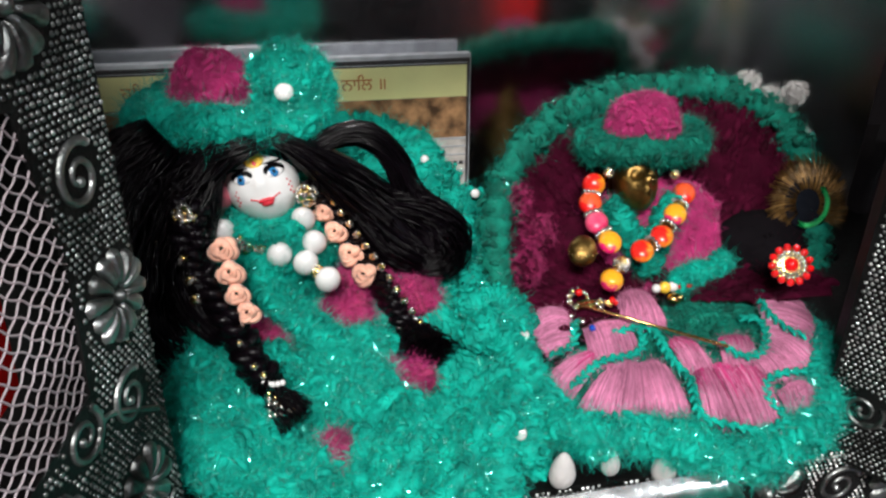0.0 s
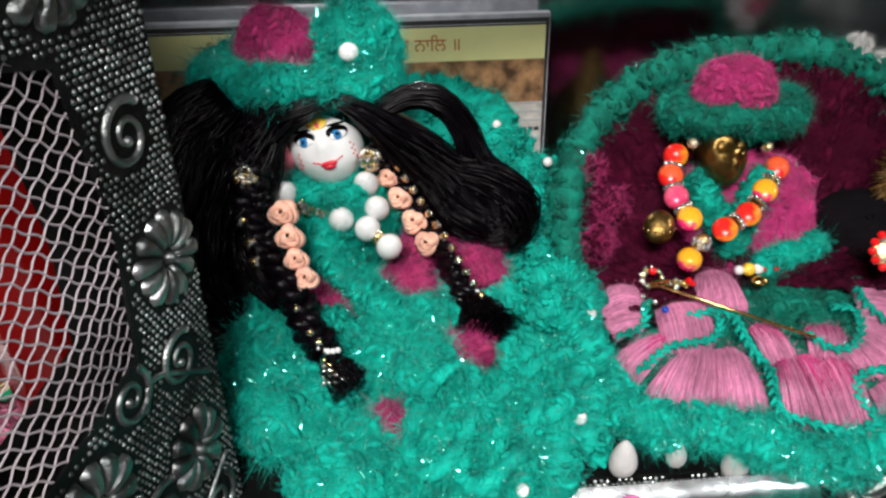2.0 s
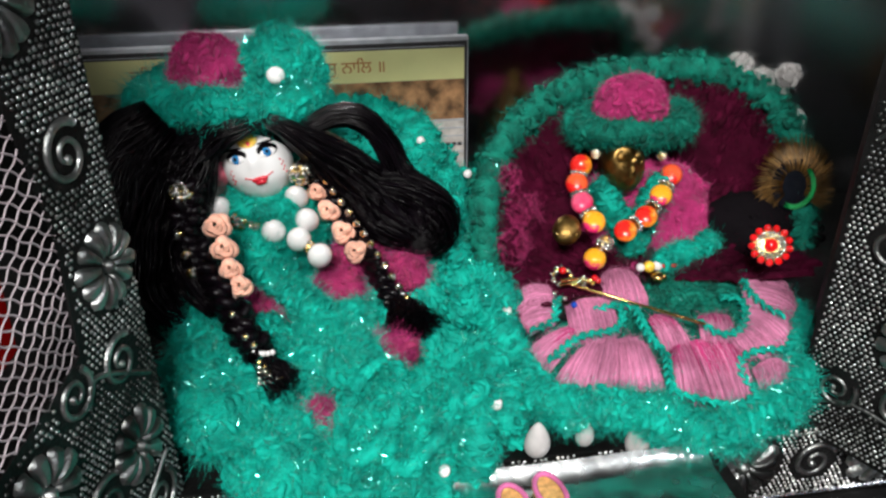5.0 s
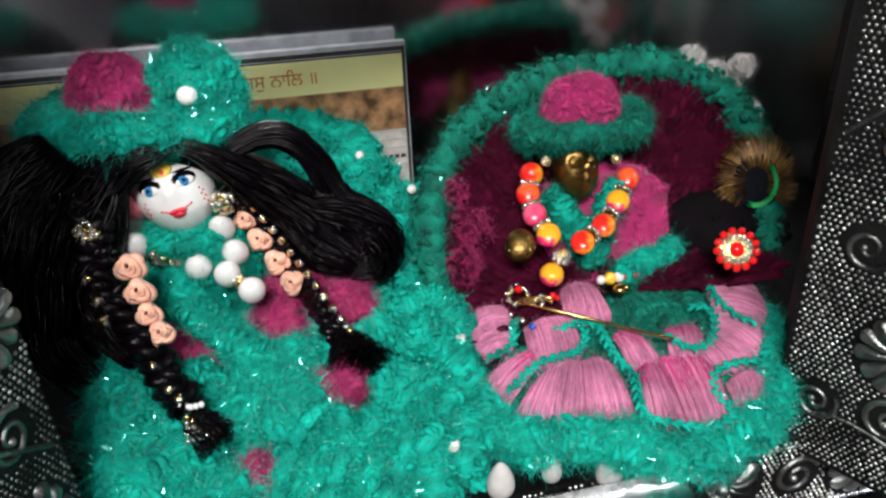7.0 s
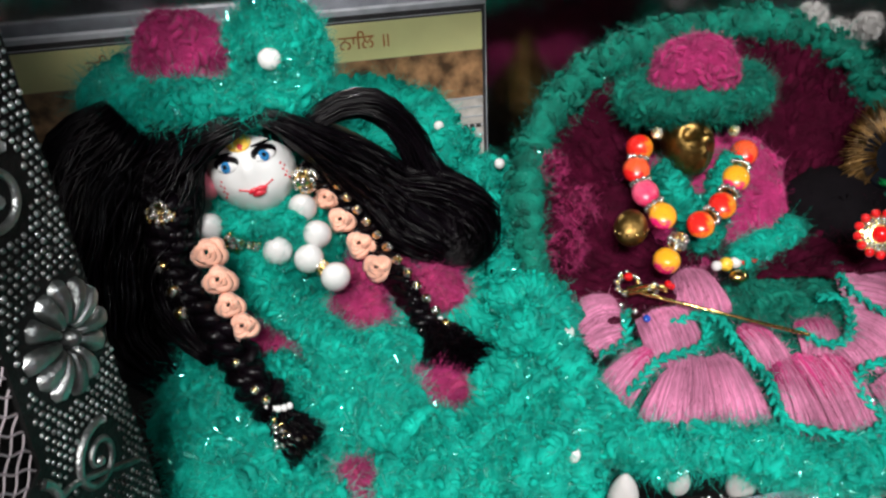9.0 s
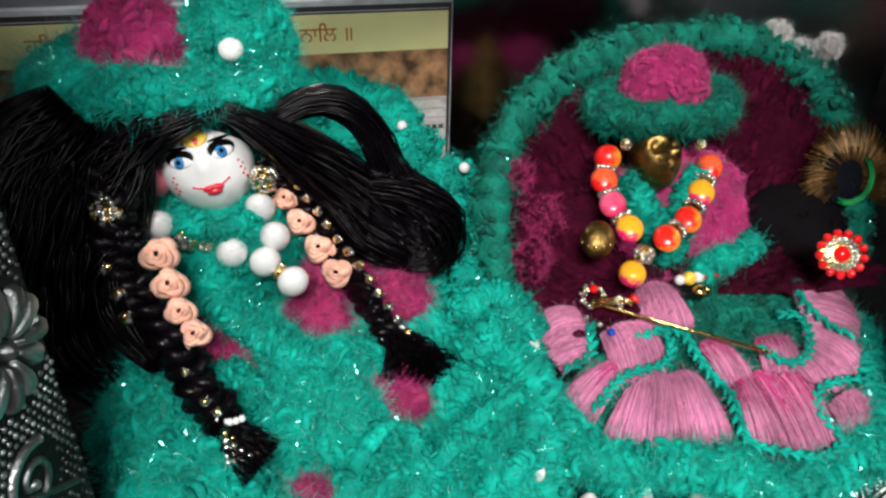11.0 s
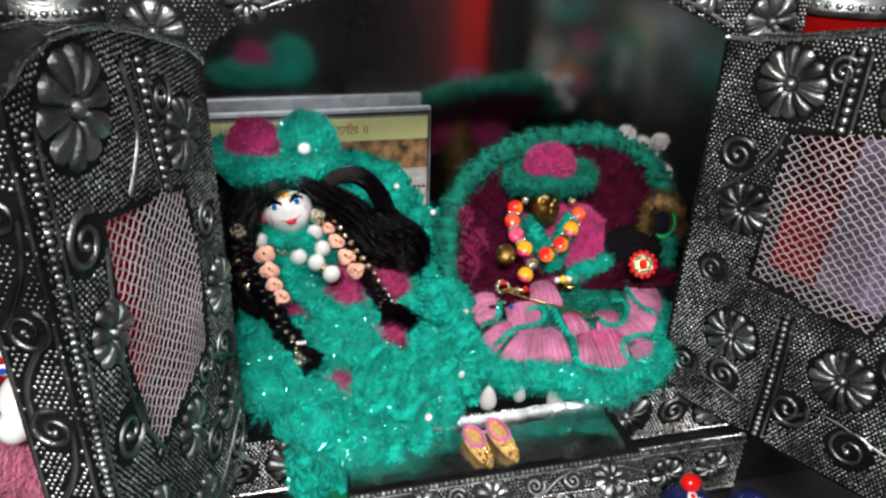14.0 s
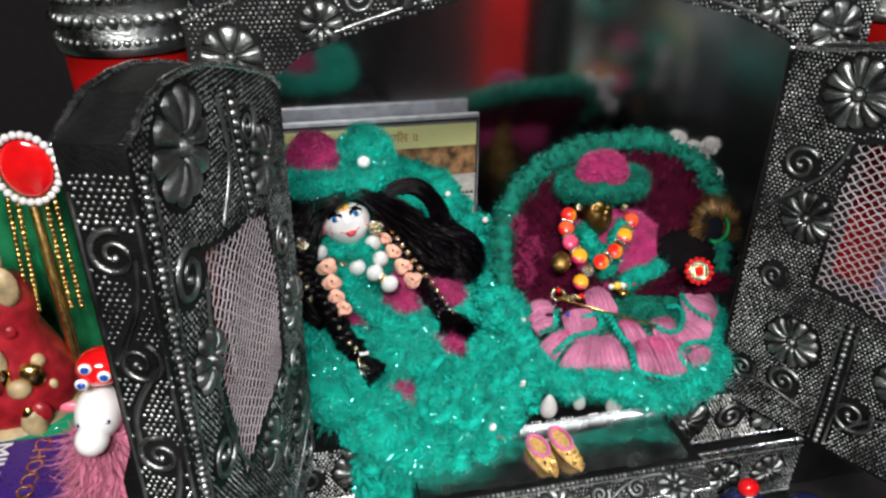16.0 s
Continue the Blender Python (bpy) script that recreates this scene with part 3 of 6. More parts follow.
# ---- wings ----


def net(parent, sheet, poly):
    bag = Bag()
    c = np.mean(poly, 0)
    poly = [tuple(c + (np.array(p) - c) * 1.05) for p in poly]
    for slope in (1, -1):
        d = unit(np.array([0.76, 0.65 * slope]))
        q = np.array([-d[1], d[0]])
        for k in range(-26, 27):
            m = c + q * k * 0.0032
            s = np.linspace(-0.08, 0.08, 161)
            x, y = m[0] + d[0] * s, m[1] + d[1] * s
            ok = inside(poly, x, y)
            if ok.sum() > 2:
                s = s[ok]
                x, y = m[0] + d[0] * s, m[1] + d[1] * s
                zig = 0.0003 * np.sin(s * 950 + k)
                tube(bag, sheet.at(x + q[0] * zig, y + q[1] * zig, -0.0006 + 0.0008 * np.sin(x * 120) * np.sin(y * 90)), 0.00026, NET, 4, up=sheet.n)
    part("net", bag, parent, "white plastic net stretched behind the cut window")


def wing(name, hinge, tip, z0, top, window, mirrored, label):
    """A thick embossed wing: distances run from the hinge, heights from the table."""
    u = unit(np.array([tip[0] - hinge[0], tip[1] - hinge[1], 0]))
    w = math.dist(tip, hinge)
    poly = [(0, 0), (w, 0)] + [(a * w, b - z0) for a, b in top][::-1]
    hole = [(a, b - z0) for a, b in window]
    o = np.array([*hinge, z0])
    place = lambda a: a
    if mirrored:
        o = o + u * w
        poly, hole = [(w - a, b) for a, b in poly][::-1], [(w - a, b) for a, b in hole][::-1]
        place = lambda a: w - a
        u = -u
    bag = Bag()
    prism(bag, poly, [hole], o, u, (0, 0, 1), 0.017, OXIDE)
    ob = part(name, bag, throne, label, smooth=False)
    sh = Sheet(ob, o, u, (0, 0, 1), poly, [hole])
    net(ob, sh, hole)
    # bright cut edge along the top
    tp = sh.at(np.array([place(a * w) for a, b in top]), np.array([b - z0 for a, b in top]))
    bag = Bag()
    for off in (0.0, -0.017):
        tube(bag, curve(tp + sh.n * off, 40) + RNG.normal(0, 0.00015, (40, 3)), 0.0011, BRIGHT, 6)
    part("top_edge", bag, ob, "worn bright metal edge")
    return ob, sh, w, place, z0


WIN_R = [(0.035, 0.1560), (0.088, 0.1500), (0.097, 0.190), (0.087, 0.2330), (0.0364, 0.2240)]
WIN_L = [(0.0275, 0.1510), (0.0765, 0.1375), (0.0825, 0.1816), (0.0810, 0.2270), (0.0290, 0.2160), (0.0250, 0.1775)]
TOP_R = [(0, 0.257), (0.2, 0.260), (0.4, 0.265), (0.6, 0.271), (0.8, 0.276), (1, 0.277)]
TOP_L = [(0, 0.253), (0.1, 0.260), (0.25, 0.266), (0.45, 0.273), (0.65, 0.2775), (0.85, 0.277), (1, 0.270)]
ob, sh, w, at, z0 = wing("right_wing", (0.1855, 0.180), (0.241, 0.079), 0.073, TOP_R, WIN_R, False, "embossed right wing with a cut window")
for s, z, r, n in ((0.0314, 0.2435, 0.0150, 12), (0.0242, 0.1855, 0.0118, 12), (0.0324, 0.122, 0.0132, 12), (0.084, 0.1245, 0.0142, 12), (0.078, 0.246, 0.0135, 10), (0.104, 0.165, 0.010, 10), (0.104, 0.225, 0.010, 10)):
    sh.flower(at(s), z - z0, r, n, s * 40)
for s, z, r, h in ((0.016, 0.209, 0.008, 1), (0.016, 0.152, 0.007, -1), (0.033, 0.099, 0.008, 1), (0.066, 0.098, 0.0095, -1), (0.095, 0.093, 0.010, 1), (0.012, 0.096, 0.007, -1), (0.050, 0.252, 0.006, 1), (0.102, 0.140, 0.008, -1)):
    sh.scroll(at(s), z - z0, r, 0.6, h)
for s in (0.0515, 0.0585):
    sh.line([(at(s), 0.003), (at(s + 0.0005), 0.035), (at(s), 0.070)], r=0.0006)
    sh.line([(at(s), 0.157), (at(s), 0.175), (at(s), 0.188)], r=0.0006)
sh.line([(at(0.055), 0.003), (at(0.0555), 0.035), (at(0.055), 0.070)], beads=0.0030)
sh.line([(at(0.055), 0.157), (at(0.055), 0.175), (at(0.055), 0.188)], beads=0.0034)
sh.line([(at(0.003), 0.11), (at(0.018), 0.125), (at(0.03), 0.138), (at(0.034), 0.150)], r=0.0007)
sh.line([(at(0.002), 0.012), (at(0.02), 0.020), (at(0.045), 0.016)], r=0.0007)
sh.line([(at(0.062), 0.014), (at(0.08), 0.030), (at(0.11), 0.026)], r=0.0007)
sh.stipple()
ob, sh, w, at, z0 = wing("left_wing", (-0.0290, 0.174), (-0.0622, 0.0682), 0.070, TOP_L, WIN_L, True, "embossed left wing with a cut window")
for s, z, r, n in ((0.084, 0.2600, 0.0165, 10), (0.0250, 0.2345, 0.0130, 12), (0.0105, 0.167, 0.0118, 12), (0.089, 0.196, 0.0105, 9), (0.016, 0.112, 0.0120, 10), (0.050, 0.128, 0.0120, 10), (0.085, 0.118, 0.0120, 10), (0.050, 0.090, 0.0110, 10)):
    sh.flower(at(s), z - z0, r, n, s * 30)
for s, z, r, h in ((0.092, 0.226, 0.0090, 1), (0.036, 0.2500, 0.0065, -1), (0.014, 0.198, 0.0080, 1), (0.033, 0.143, 0.0070, -1), (0.033, 0.106, 0.0090, 1), (0.090, 0.160, 0.0095, -1), (0.070, 0.100, 0.0095, 1), (0.012, 0.088, 0.0085, -1), (0.092, 0.090, 0.0090, -1), (0.014, 0.140, 0.0075, 1)):
    sh.scroll(at(s), z - z0, r, 0.9, h)
sh.line([(at(0.058), 0.196), (at(0.055), 0.175), (at(0.066), 0.158)], r=0.0009)
sh.line([(at(0.048), 0.194), (at(0.045), 0.172), (at(0.042), 0.152)], beads=0.0030)
sh.line([(at(0.0445), 0.192), (at(0.0415), 0.172), (at(0.0385), 0.152)], r=0.0005)
sh.line([(at(0.0515), 0.195), (at(0.0485), 0.172), (at(0.0455), 0.152)], r=0.0005)
sh.line([(at(0.083), 0.150), (at(0.087), 0.12), (at(0.083), 0.09), (at(0.072), 0.066)], r=0.0008)
sh.line([(at(0.003), 0.058), (at(0.024), 0.072), (at(0.030), 0.066)], r=0.0008)
sh.line([(at(0.004), 0.030), (at(0.04), 0.012), (at(0.08), 0.022), (at(0.102), 0.012)], r=0.0008)
sh.line([(at(0.102), 0.19), (at(0.103), 0.10), (at(0.102), 0.01)], r=0.0006)
sh.line([(at(0.106), 0.190), (at(0.1065), 0.10), (at(0.106), 0.01)], beads=0.0024)
sh.stipple()
# the broad front edge of the left wing
fo = np.array([-0.0622, 0.0682, 0.070])
fu = -sh.n
fe = Sheet(ob, fo + fu * 0.017, sh.n, (0, 0, 1), [(0, 0), (0.017, 0), (0.017, 0.193), (0, 0.193)])
for z, h in ((0.172, 1), (0.140, -1), (0.108, 1), (0.076, -1), (0.044, 1), (0.018, -1)):
    fe.scroll(0.0085, z, 0.0068, 1.2, h)
for a in (0.0010, 0.0160):
    fe.line([(a, 0.002), (a, 0.09), (a, 0.188)], r=0.0006, n=60)
for z, s in ((0.156, 1), (0.124, -1), (0.092, 1), (0.060, -1), (0.031, 1)):
    fe.line([(0.003, z - 0.016), (0.008 + s * 0.003, z), (0.014, z + 0.016)], r=0.0009)
fe.stipple()

# ---- pillars ----


def lathe(bag, c, profile, material, sides=40):
    pr = np.array(profile, float)
    a = np.linspace(0, 2 * np.pi, sides, endpoint=False)
    v = np.stack([c[0] + pr[:, None, 0] * np.cos(a), c[1] + pr[:, None, 0] * np.sin(a), c[2] + np.broadcast_to(pr[:, None, 1], (len(pr), sides))], -1)
    return bag.add(v.reshape(-1, 3), grid_faces(len(pr), sides, close_v=True)[:, ::-1], material)


for x, y, r in ((-0.083, 0.206, 0.0235), (0.262, 0.208, 0.030)):
    pil = thing("pillar", "translucent red acrylic pillar with an embossed metal capital", "pillar", "throne pillars", at=(x, y, 0))
    bag = Bag()
    lathe(bag, (x, y, 0), [(0.001, 0.0), (r * 0.8, 0.0), (r * 0.8, 0.05), (r * 0.86, 0.15), (r, 0.266), (r * 0.2, 0.266), (0.001, 0.266)], RED_GLASS)
    part("shaft", bag, pil, "glossy red acrylic shaft")
    bag = Bag()
    lathe(bag, (x, y, 0), [(r * 0.9, 0.264), (r * 1.05, 0.264), (r * 1.08, 0.267), (r * 1.02, 0.270), (r * 1.02, 0.284), (r * 1.08, 0.287), (r * 1.02, 0.290), (r * 1.1, 0.32), (0.001, 0.32)], SILVER)
    part("capital", bag, pil, "embossed white metal capital")
    for z, k in ((0.2685, 44), (0.276, 36), (0.2835, 44)):
        a = np.arange(k) * 2 * np.pi / k
        bag = Bag()
        p = np.stack([x + r * 1.04 * np.cos(a), y + r * 1.04 * np.sin(a), np.full(k, z)], 1)
        scatter(bag, SMALL, p, np.tile(EYE3, (k, 1, 1)), np.full((k, 3), 0.0016 if k == 44 else 0.0021), SILVER)
        part("beading", bag, pil, kind="stuff")
# Sheet added for the pale lilac zone behind the right window.
hanging("lilac_cloth", 0.318, 0.40, 0.235, 0.0, 0.30, mat("pale_lilac", (0.20, 0.17, 0.26), 0.35, vary=0.3, scale=20, bump=0.2), "pale lilac sheet added beside the throne")

# ---- framed print ----
card = thing("standing_print", "framed landscape print with a yellow title band leaning on the mirror", "picture", at=(0.0, 0.35, SEAT))


def slab(name, x0, x1, z0, z1, y0, y1, material, label=""):
    bag = Bag()
    z0, z1 = (z - 0.004 if z > 0.1 else z for z in (z0, z1))
    box(bag, (x0, y0, z0), (x1, y1, z1), material, 0.0003)
    return part(name, bag, card, label, smooth=False)


slab("backing", -0.112, 0.0925, SEAT, 0.1885, 0.346, 0.3510, PLASTIC, "grey card backing")
slab("border", -0.1115, 0.0920, 0.0795, 0.1865, 0.3455, 0.346, DARK_INK)
slab("title_band", -0.1110, 0.0905, 0.1685, 0.1835, 0.3448, 0.3455, PAPER, "pale yellow band with orange writing")
slab("landscape", -0.1110, 0.0905, 0.1485, 0.1685, 0.3449, 0.3455, ROCKS, "brown rocky hillside")
slab("terrace", -0.1110, 0.0905, 0.0800, 0.1485, 0.3449, 0.3455, PAVED, "pale grey terrace steps")
slab("inner_line", -0.1110, 0.0905, 0.1842, 0.1846, 0.3450, 0.3455, PLASTIC)
for k in range(6):
    slab("step_line", -0.02 + 0.004 * k, 0.0905, 0.1478 - 0.0042 * k, 0.1484 - 0.0042 * k, 0.3446, 0.3449, PLASTIC)
for k in range(11):
    slab("caption_bar", 0.058 + 0.0029 * k, 0.0603 + 0.0029 * k, 0.1345, 0.1362, 0.3446, 0.3449, DARK_INK)
bag = Bag()
for dx, dz, r in ((0, 0.0105, 0.0035), (0, 0.004, 0.0065), (-0.007, 0.002, 0.0035), (0.007, 0.002, 0.0035)):
    ball(bag, (0.040 + dx, 0.3449, 0.143 + dz), (r, 0.0004, r * 1.1), WHITE_WOOL, 14, 9)
part("white_motif", bag, card, "plain white printed shape")


def lettering(words, x, z, size, y, material, parent, name="title_text"):
    data = bpy.data.curves.new(name, "FONT")
    data.body, data.size, data.extrude, data.align_x = words, size, 0.0001, "LEFT"
    data.materials.append(material)
    ob = new(name, data)
    ob.parent = parent
    ob.matrix_parent_inverse = parent.matrix_basis.inverted()
    ob.matrix_basis = pose(x, y, z, 90, 0, 0)
    return ob


lettering("\u0a3f\u0a1c\u0a38\u0a41 \u0a28\u0a3e\u0a3f\u0a32 \u0965", 0.018, 0.1695, 0.0078, 0.3446, INK, card)
lettering("\u0a39\u0a3f\u0a30", -0.064, 0.1695, 0.0078, 0.3446, INK, card)

card.location.y -= 0.006

# ---- footstool, shoes ----
base = thing("covered_box", "box covered in green cloth standing before the throne", "box", at=(0.08, 0.14, 0))
bag = Bag()
box(bag, (0.006, 0.1185, 0.0), (0.151, 0.1635, 0.057), GREEN_CLOTH, 0.002)
part("body", bag, base)
stool = thing("footstool", "embossed metal footstool with a shiny foil top", "footstool", at=(0.08, 0.14, 0.0575))
bag = Bag()
prism(bag, [(0.1195, 0.0575), (0.1635, 0.0575), (0.1635, 0.0765), (0.1305, 0.0765), (0.1195, 0.0690)], [], (0.150, 0, 0), (0, 1, 0), (0, 0, 1), 0.136, OXIDE)
part("body", bag, stool, smooth=False)
bag = Bag()
nx, ny = 60, 30
x, y = np.meshgrid(np.linspace(0.0145, 0.1435, nx), np.linspace(0.1325, 0.1630, ny), indexing="ij")
z = 0.0785 + 0.0012 * np.sin((y - 0.1325) * 100) + 0.0005 * np.sin(x * 90 + y * 60) + 0.0050 * np.clip((y - 0.1560) / 0.0070, 0, 1) ** 2
bag.add(np.stack([x, y, z], -1).reshape(-1, 3), grid_faces(nx, ny), FOIL)
bag.add(np.stack([x, y, z - 0.0018], -1).reshape(-1, 3), grid_faces(nx, ny)[:, ::-1], FOIL)
part("foil_top", bag, stool, "silver foil top that reflects the dresses")
lip_u, lip_v = (1, 0, 0), unit(np.array([0, 0.011, 0.0075]))
lip = Sheet(stool, (0.014, 0.1195, 0.0690), lip_u, lip_v, [(0, 0.0005), (0.136, 0.0005), (0.136, 0.0133), (0, 0.0133)])
lip.line([(0.0, 0.0120), (0.07, 0.0120), (0.136, 0.0120)], beads=0.0023, n=70)
lip.line([(0.0, 0.0104), (0.07, 0.0104), (0.136, 0.0104)], r=0.0004, n=20)
for x in (0.030, 0.062, 0.118):
    lip.flower(x, 0.0035, 0.0085, 8, 0.3)
for x, h in ((0.046, 1), (0.082, -1), (0.100, 1)):
    lip.scroll(x, 0.0052, 0.0045, 0.4, h)
lip.line([(0.084, 0.001), (0.098, 0.0085), (0.118, 0.0095), (0.136, 0.004)], r=0.0007)
lip.line([(0.0, 0.0002), (0.05, 0.0004), (0.136, 0.0)], r=0.0009, n=60, material=BRIGHT)
lip.stipple(0.0017)
face = Sheet(stool, (0.014, 0.1195, 0.0575), (1, 0, 0), (0, 0, 1), [(0, 0.0005), (0.136, 0.0005), (0.136, 0.0105), (0, 0.0105)])
for x in (0.028, 0.060, 0.092, 0.122):
    face.flower(x, 0.004, 0.008, 8)
face.stipple(0.0017)


def shoe(heel, toe, z):
    """A pointed slipper: sole, upper with an open top, lining, rim."""
    heel, toe = np.array(heel), np.array(toe)
    d = toe - heel
    ln = np.hypot(*d)
    d /= ln
    q = np.array([-d[1], d[0]])
    ob = thing("doll_shoe", "tiny yellow brocade slipper with pink edging on the foil top", "shoe", "pair of slippers", at=(*(heel + toe) / 2, z))
    P = lambda s, w, h: np.stack([heel[0] + d[0] * s * ln + q[0] * w, heel[1] + d[1] * s * ln + q[1] * w, z + h], -1)
    n, m = 24, 20
    s, a = np.meshgrid(np.linspace(0, 1, n), np.linspace(0, 2 * np.pi, m, endpoint=False), indexing="ij")
    half = 0.0056 * np.sin(np.pi * np.clip(0.07 + 0.9 * s, 0, 1)) ** 0.55 * (1 - 0.25 * s)
    high = 0.0068 * (1 - 0.55 * s) * np.sin(np.pi * np.clip(0.10 + 0.88 * s, 0, 1)) ** 0.35 + 0.004 * np.clip(s - 0.85, 0, 1) * 6
    open_ = np.exp(-((s - 0.30) / 0.24) ** 4) * np.clip(np.sin(a), 0, 1) ** 2
    h = 0.0008 + (0.5 + 0.5 * np.sin(a)) * high * (1 - 0.62 * open_)
    wv = half * np.cos(a) * (1 - 0.10 * open_)
    bag = Bag()
    bag.add(P(s, wv, h).reshape(-1, 3), grid_faces(n, m, close_v=True)[:, ::-1], SHOE_GOLD)
    part("upper", bag, ob)
    bag = Bag()
    t = np.linspace(0, 2 * np.pi, 28, endpoint=False)
    ss, ww = 0.31 + 0.27 * np.cos(t), 0.0043 * np.sin(t)
    tube(bag, P(ss, ww, 0.0060 - 0.0020 * (ss - 0.1)), 0.0009, SHOE_PINK, 6, close=True)
    part("edging", bag, ob, "pink edging")
    bag = Bag()
    ss2, ww2 = 0.31 + 0.25 * np.cos(t), 0.0040 * np.sin(t)
    bag.add(np.vstack([P(ss2, ww2, 0.0046 + 0 * ss2), P(np.array([0.31]), np.array([0.0]), np.array([0.0040]))]), [(i, (i + 1) % 28, 28) for i in range(28)], SHOE_GOLD)
    part("insole", bag, ob)
    bag = Bag()
    k = 26
    sx, wx = RNG.uniform(0.62, 0.95, k), RNG.uniform(-0.0028, 0.0028, k)
    hh = 0.0014 + 0.0068 * (1 - 0.55 * sx) * 0.72
    scatter(bag, SMALL, P(sx, wx, hh), np.tile(EYE3, (k, 1, 1)), np.full((k, 3), 0.0007), GOLD)
    part("beading", bag, ob, "small gold beads")


shoe((0.0715, 0.154), (0.0765, 0.130), 0.0797)
shoe((0.0835, 0.157), (0.0890, 0.131), 0.0797)

# ---- first doll: dress ----
dress = thing("doll_dress", "fluffy teal mohair doll dress with magenta patches and tinsel", "dress", at=(0.03, 0.23, SEAT))


def left_skirt(u, v):
    a = u * 2 * np.pi
    r = np.clip(v / 0.82, 0, 1)
    fall = np.clip(v - 0.82, 0, 1) / 0.18
    c, s = np.cos(a), np.sin(a)
    front = np.clip(-s, 0, 1)
    wave = 1 + (0.035 * np.sin(a * 9 + 1) + 0.02 * np.sin(a * 17)) * r
    x, y = 0.028 + 0.066 * r * c * wave, 0.237 + 0.097 * r * s * wave
    right = np.clip(c + 0.35, 0, 1)
    rib = 0.0030 * np.sin(a * 24 + 1.5 * np.sin(r * 5)) * np.clip(r - 0.25, 0, 1) * (0.4 + right)
    z = 0.103 + 0.33 * (y - 0.2) + rib + 0.004 * np.sin(np.pi * r) - fall * (0.012 + 0.007 * front)
    p = np.stack([x, y, z], -1)
    p[..., 2] += (wobble(p, 130, 0.0035) + wobble(p, 340, 0.0020) - 0.0065 * np.clip(r * 2.2 - 0.5, 0, 1)) * np.clip(r * 3, 0, 1)
    p[..., 2] = np.maximum(p[..., 2], np.where(p[..., 1] > RISER, SEAT + 0.001, 0.056))
    return p


fluffy("skirt", dress, left_skirt, 220, 48, TEAL, TEAL_FIBRE, 9000, 13000, 5000, flip=-1, size=0.0056, hair=0.0036, along=0.5)


def ridge(a, r0, r1, radius, bend, name="shell_fold"):
    """A crocheted fold that runs outwards over the skirt."""
    k = np.linspace(r0, r1, 6)
    p = left_skirt((a + bend * np.sin(np.pi * (k - r0) / (r1 - r0))) / (2 * np.pi), k * 0.82)
    p[:, 2] += 0.0050 + 0.0050 * np.sin(np.pi * np.linspace(0.15, 0.80, 6))
    rope(name, dress, p, radius, TEAL, TEAL_FIBRE, 520, 800, 420, n=40, size=0.0034, hair=0.0030, lumps=0.22, lift=0.5)


for k in range(13):
    a = np.pi * (-0.40 + 0.078 * k)
    ridge(a, (0.62 if k < 4 else 0.52) + 0.04 * (k % 3), 1.0 + 0.04 * (k % 2), 0.0054 + 0.0006 * (k % 2), 0.12)
    if k > 5:
        ridge(a + 0.09, 0.34, 0.56, 0.0038, -0.12)
for k in range(10):
    ridge(np.pi * (-0.96 + 0.060 * k), 0.64, 1.04, 0.0052, 0.08)
    if k < 4:
        ridge(np.pi * (-0.93 + 0.060 * k), 0.46, 0.68, 0.0040, -0.08)
LOBES = [((0.022, 0.190, 0.109), (0.014, 0.012, 0.006), 0), ((0.031, 0.166, 0.098), (0.009, 0.019, 0.007), -25), ((0.047, 0.161, 0.096), (0.009, 0.019, 0.007), -38), ((-0.016, 0.180, 0.102), (0.014, 0.018, 0.008), 10),
         ((0.004, 0.160, 0.094), (0.013, 0.017, 0.009), -8), ((0.062, 0.172, 0.099), (0.008, 0.018, 0.006), -50), ((-0.024, 0.205, 0.110), (0.009, 0.016, 0.007), 12), ((0.018, 0.146, 0.084), (0.015, 0.009, 0.012), 0)]
for c, r, t in LOBES:
    puff("ruffle", dress, np.array(c) + (0, 0, 0.0055), r, TEAL, TEAL_FIBRE, 420, 2600, 800, (18, 0, t), size=0.0046, hair=0.005)
for c, t in (((0.031, 0.166, 0.1045), -25), ((0.047, 0.161, 0.1025), -38), ((0.060, 0.173, 0.1045), -50)):
    a = np.linspace(0, 2 * np.pi, 30)
    m = np.array(Euler((radians(18), 0, radians(t))).to_matrix())
    loop = np.stack([0.0078 * np.sin(a), 0.0175 * np.cos(a), 0 * a], 1) @ m.T + np.array(c) + (0, 0, 0.0070)
    rope("loop_edge", dress, loop, 0.0026, TEAL, TEAL_FIBRE, 160, 900, 260, n=50, size=0.0034, lumps=0.2)
for c, r in (((-0.004, 0.221, 0.120), (0.008, 0.009, 0.005)), ((0.023, 0.228, 0.118), (0.008, 0.009, 0.005)), ((0.047, 0.232, 0.120), (0.011, 0.008, 0.005)), ((0.037, 0.195, 0.111), (0.011, 0.005, 0.005)), ((0.015, 0.171, 0.103), (0.005, 0.007, 0.006)), ((0.031, 0.243, 0.124), (0.010, 0.009, 0.006))):
    puff("magenta_patch", dress, c, r, MAROON, MAGENTA_FIBRE, 200, 1500, 0, (20, 0, 0), hair=0.004)
# bodice and collar
puff("bodice", dress, (-0.001, 0.246, 0.132), (0.021, 0.015, 0.019), TEAL, TEAL_FIBRE, 500, 2500, 600)
a = np.linspace(0, 2 * np.pi, 24)
rope("collar", dress, np.stack([-0.003 + 0.010 * np.cos(a), 0.2455 + 0.0095 * np.sin(a), 0.148 + 0.002 * np.sin(a)], 1), 0.0035, TEAL, TEAL_FIBRE, 240, 1200, 300, n=50)
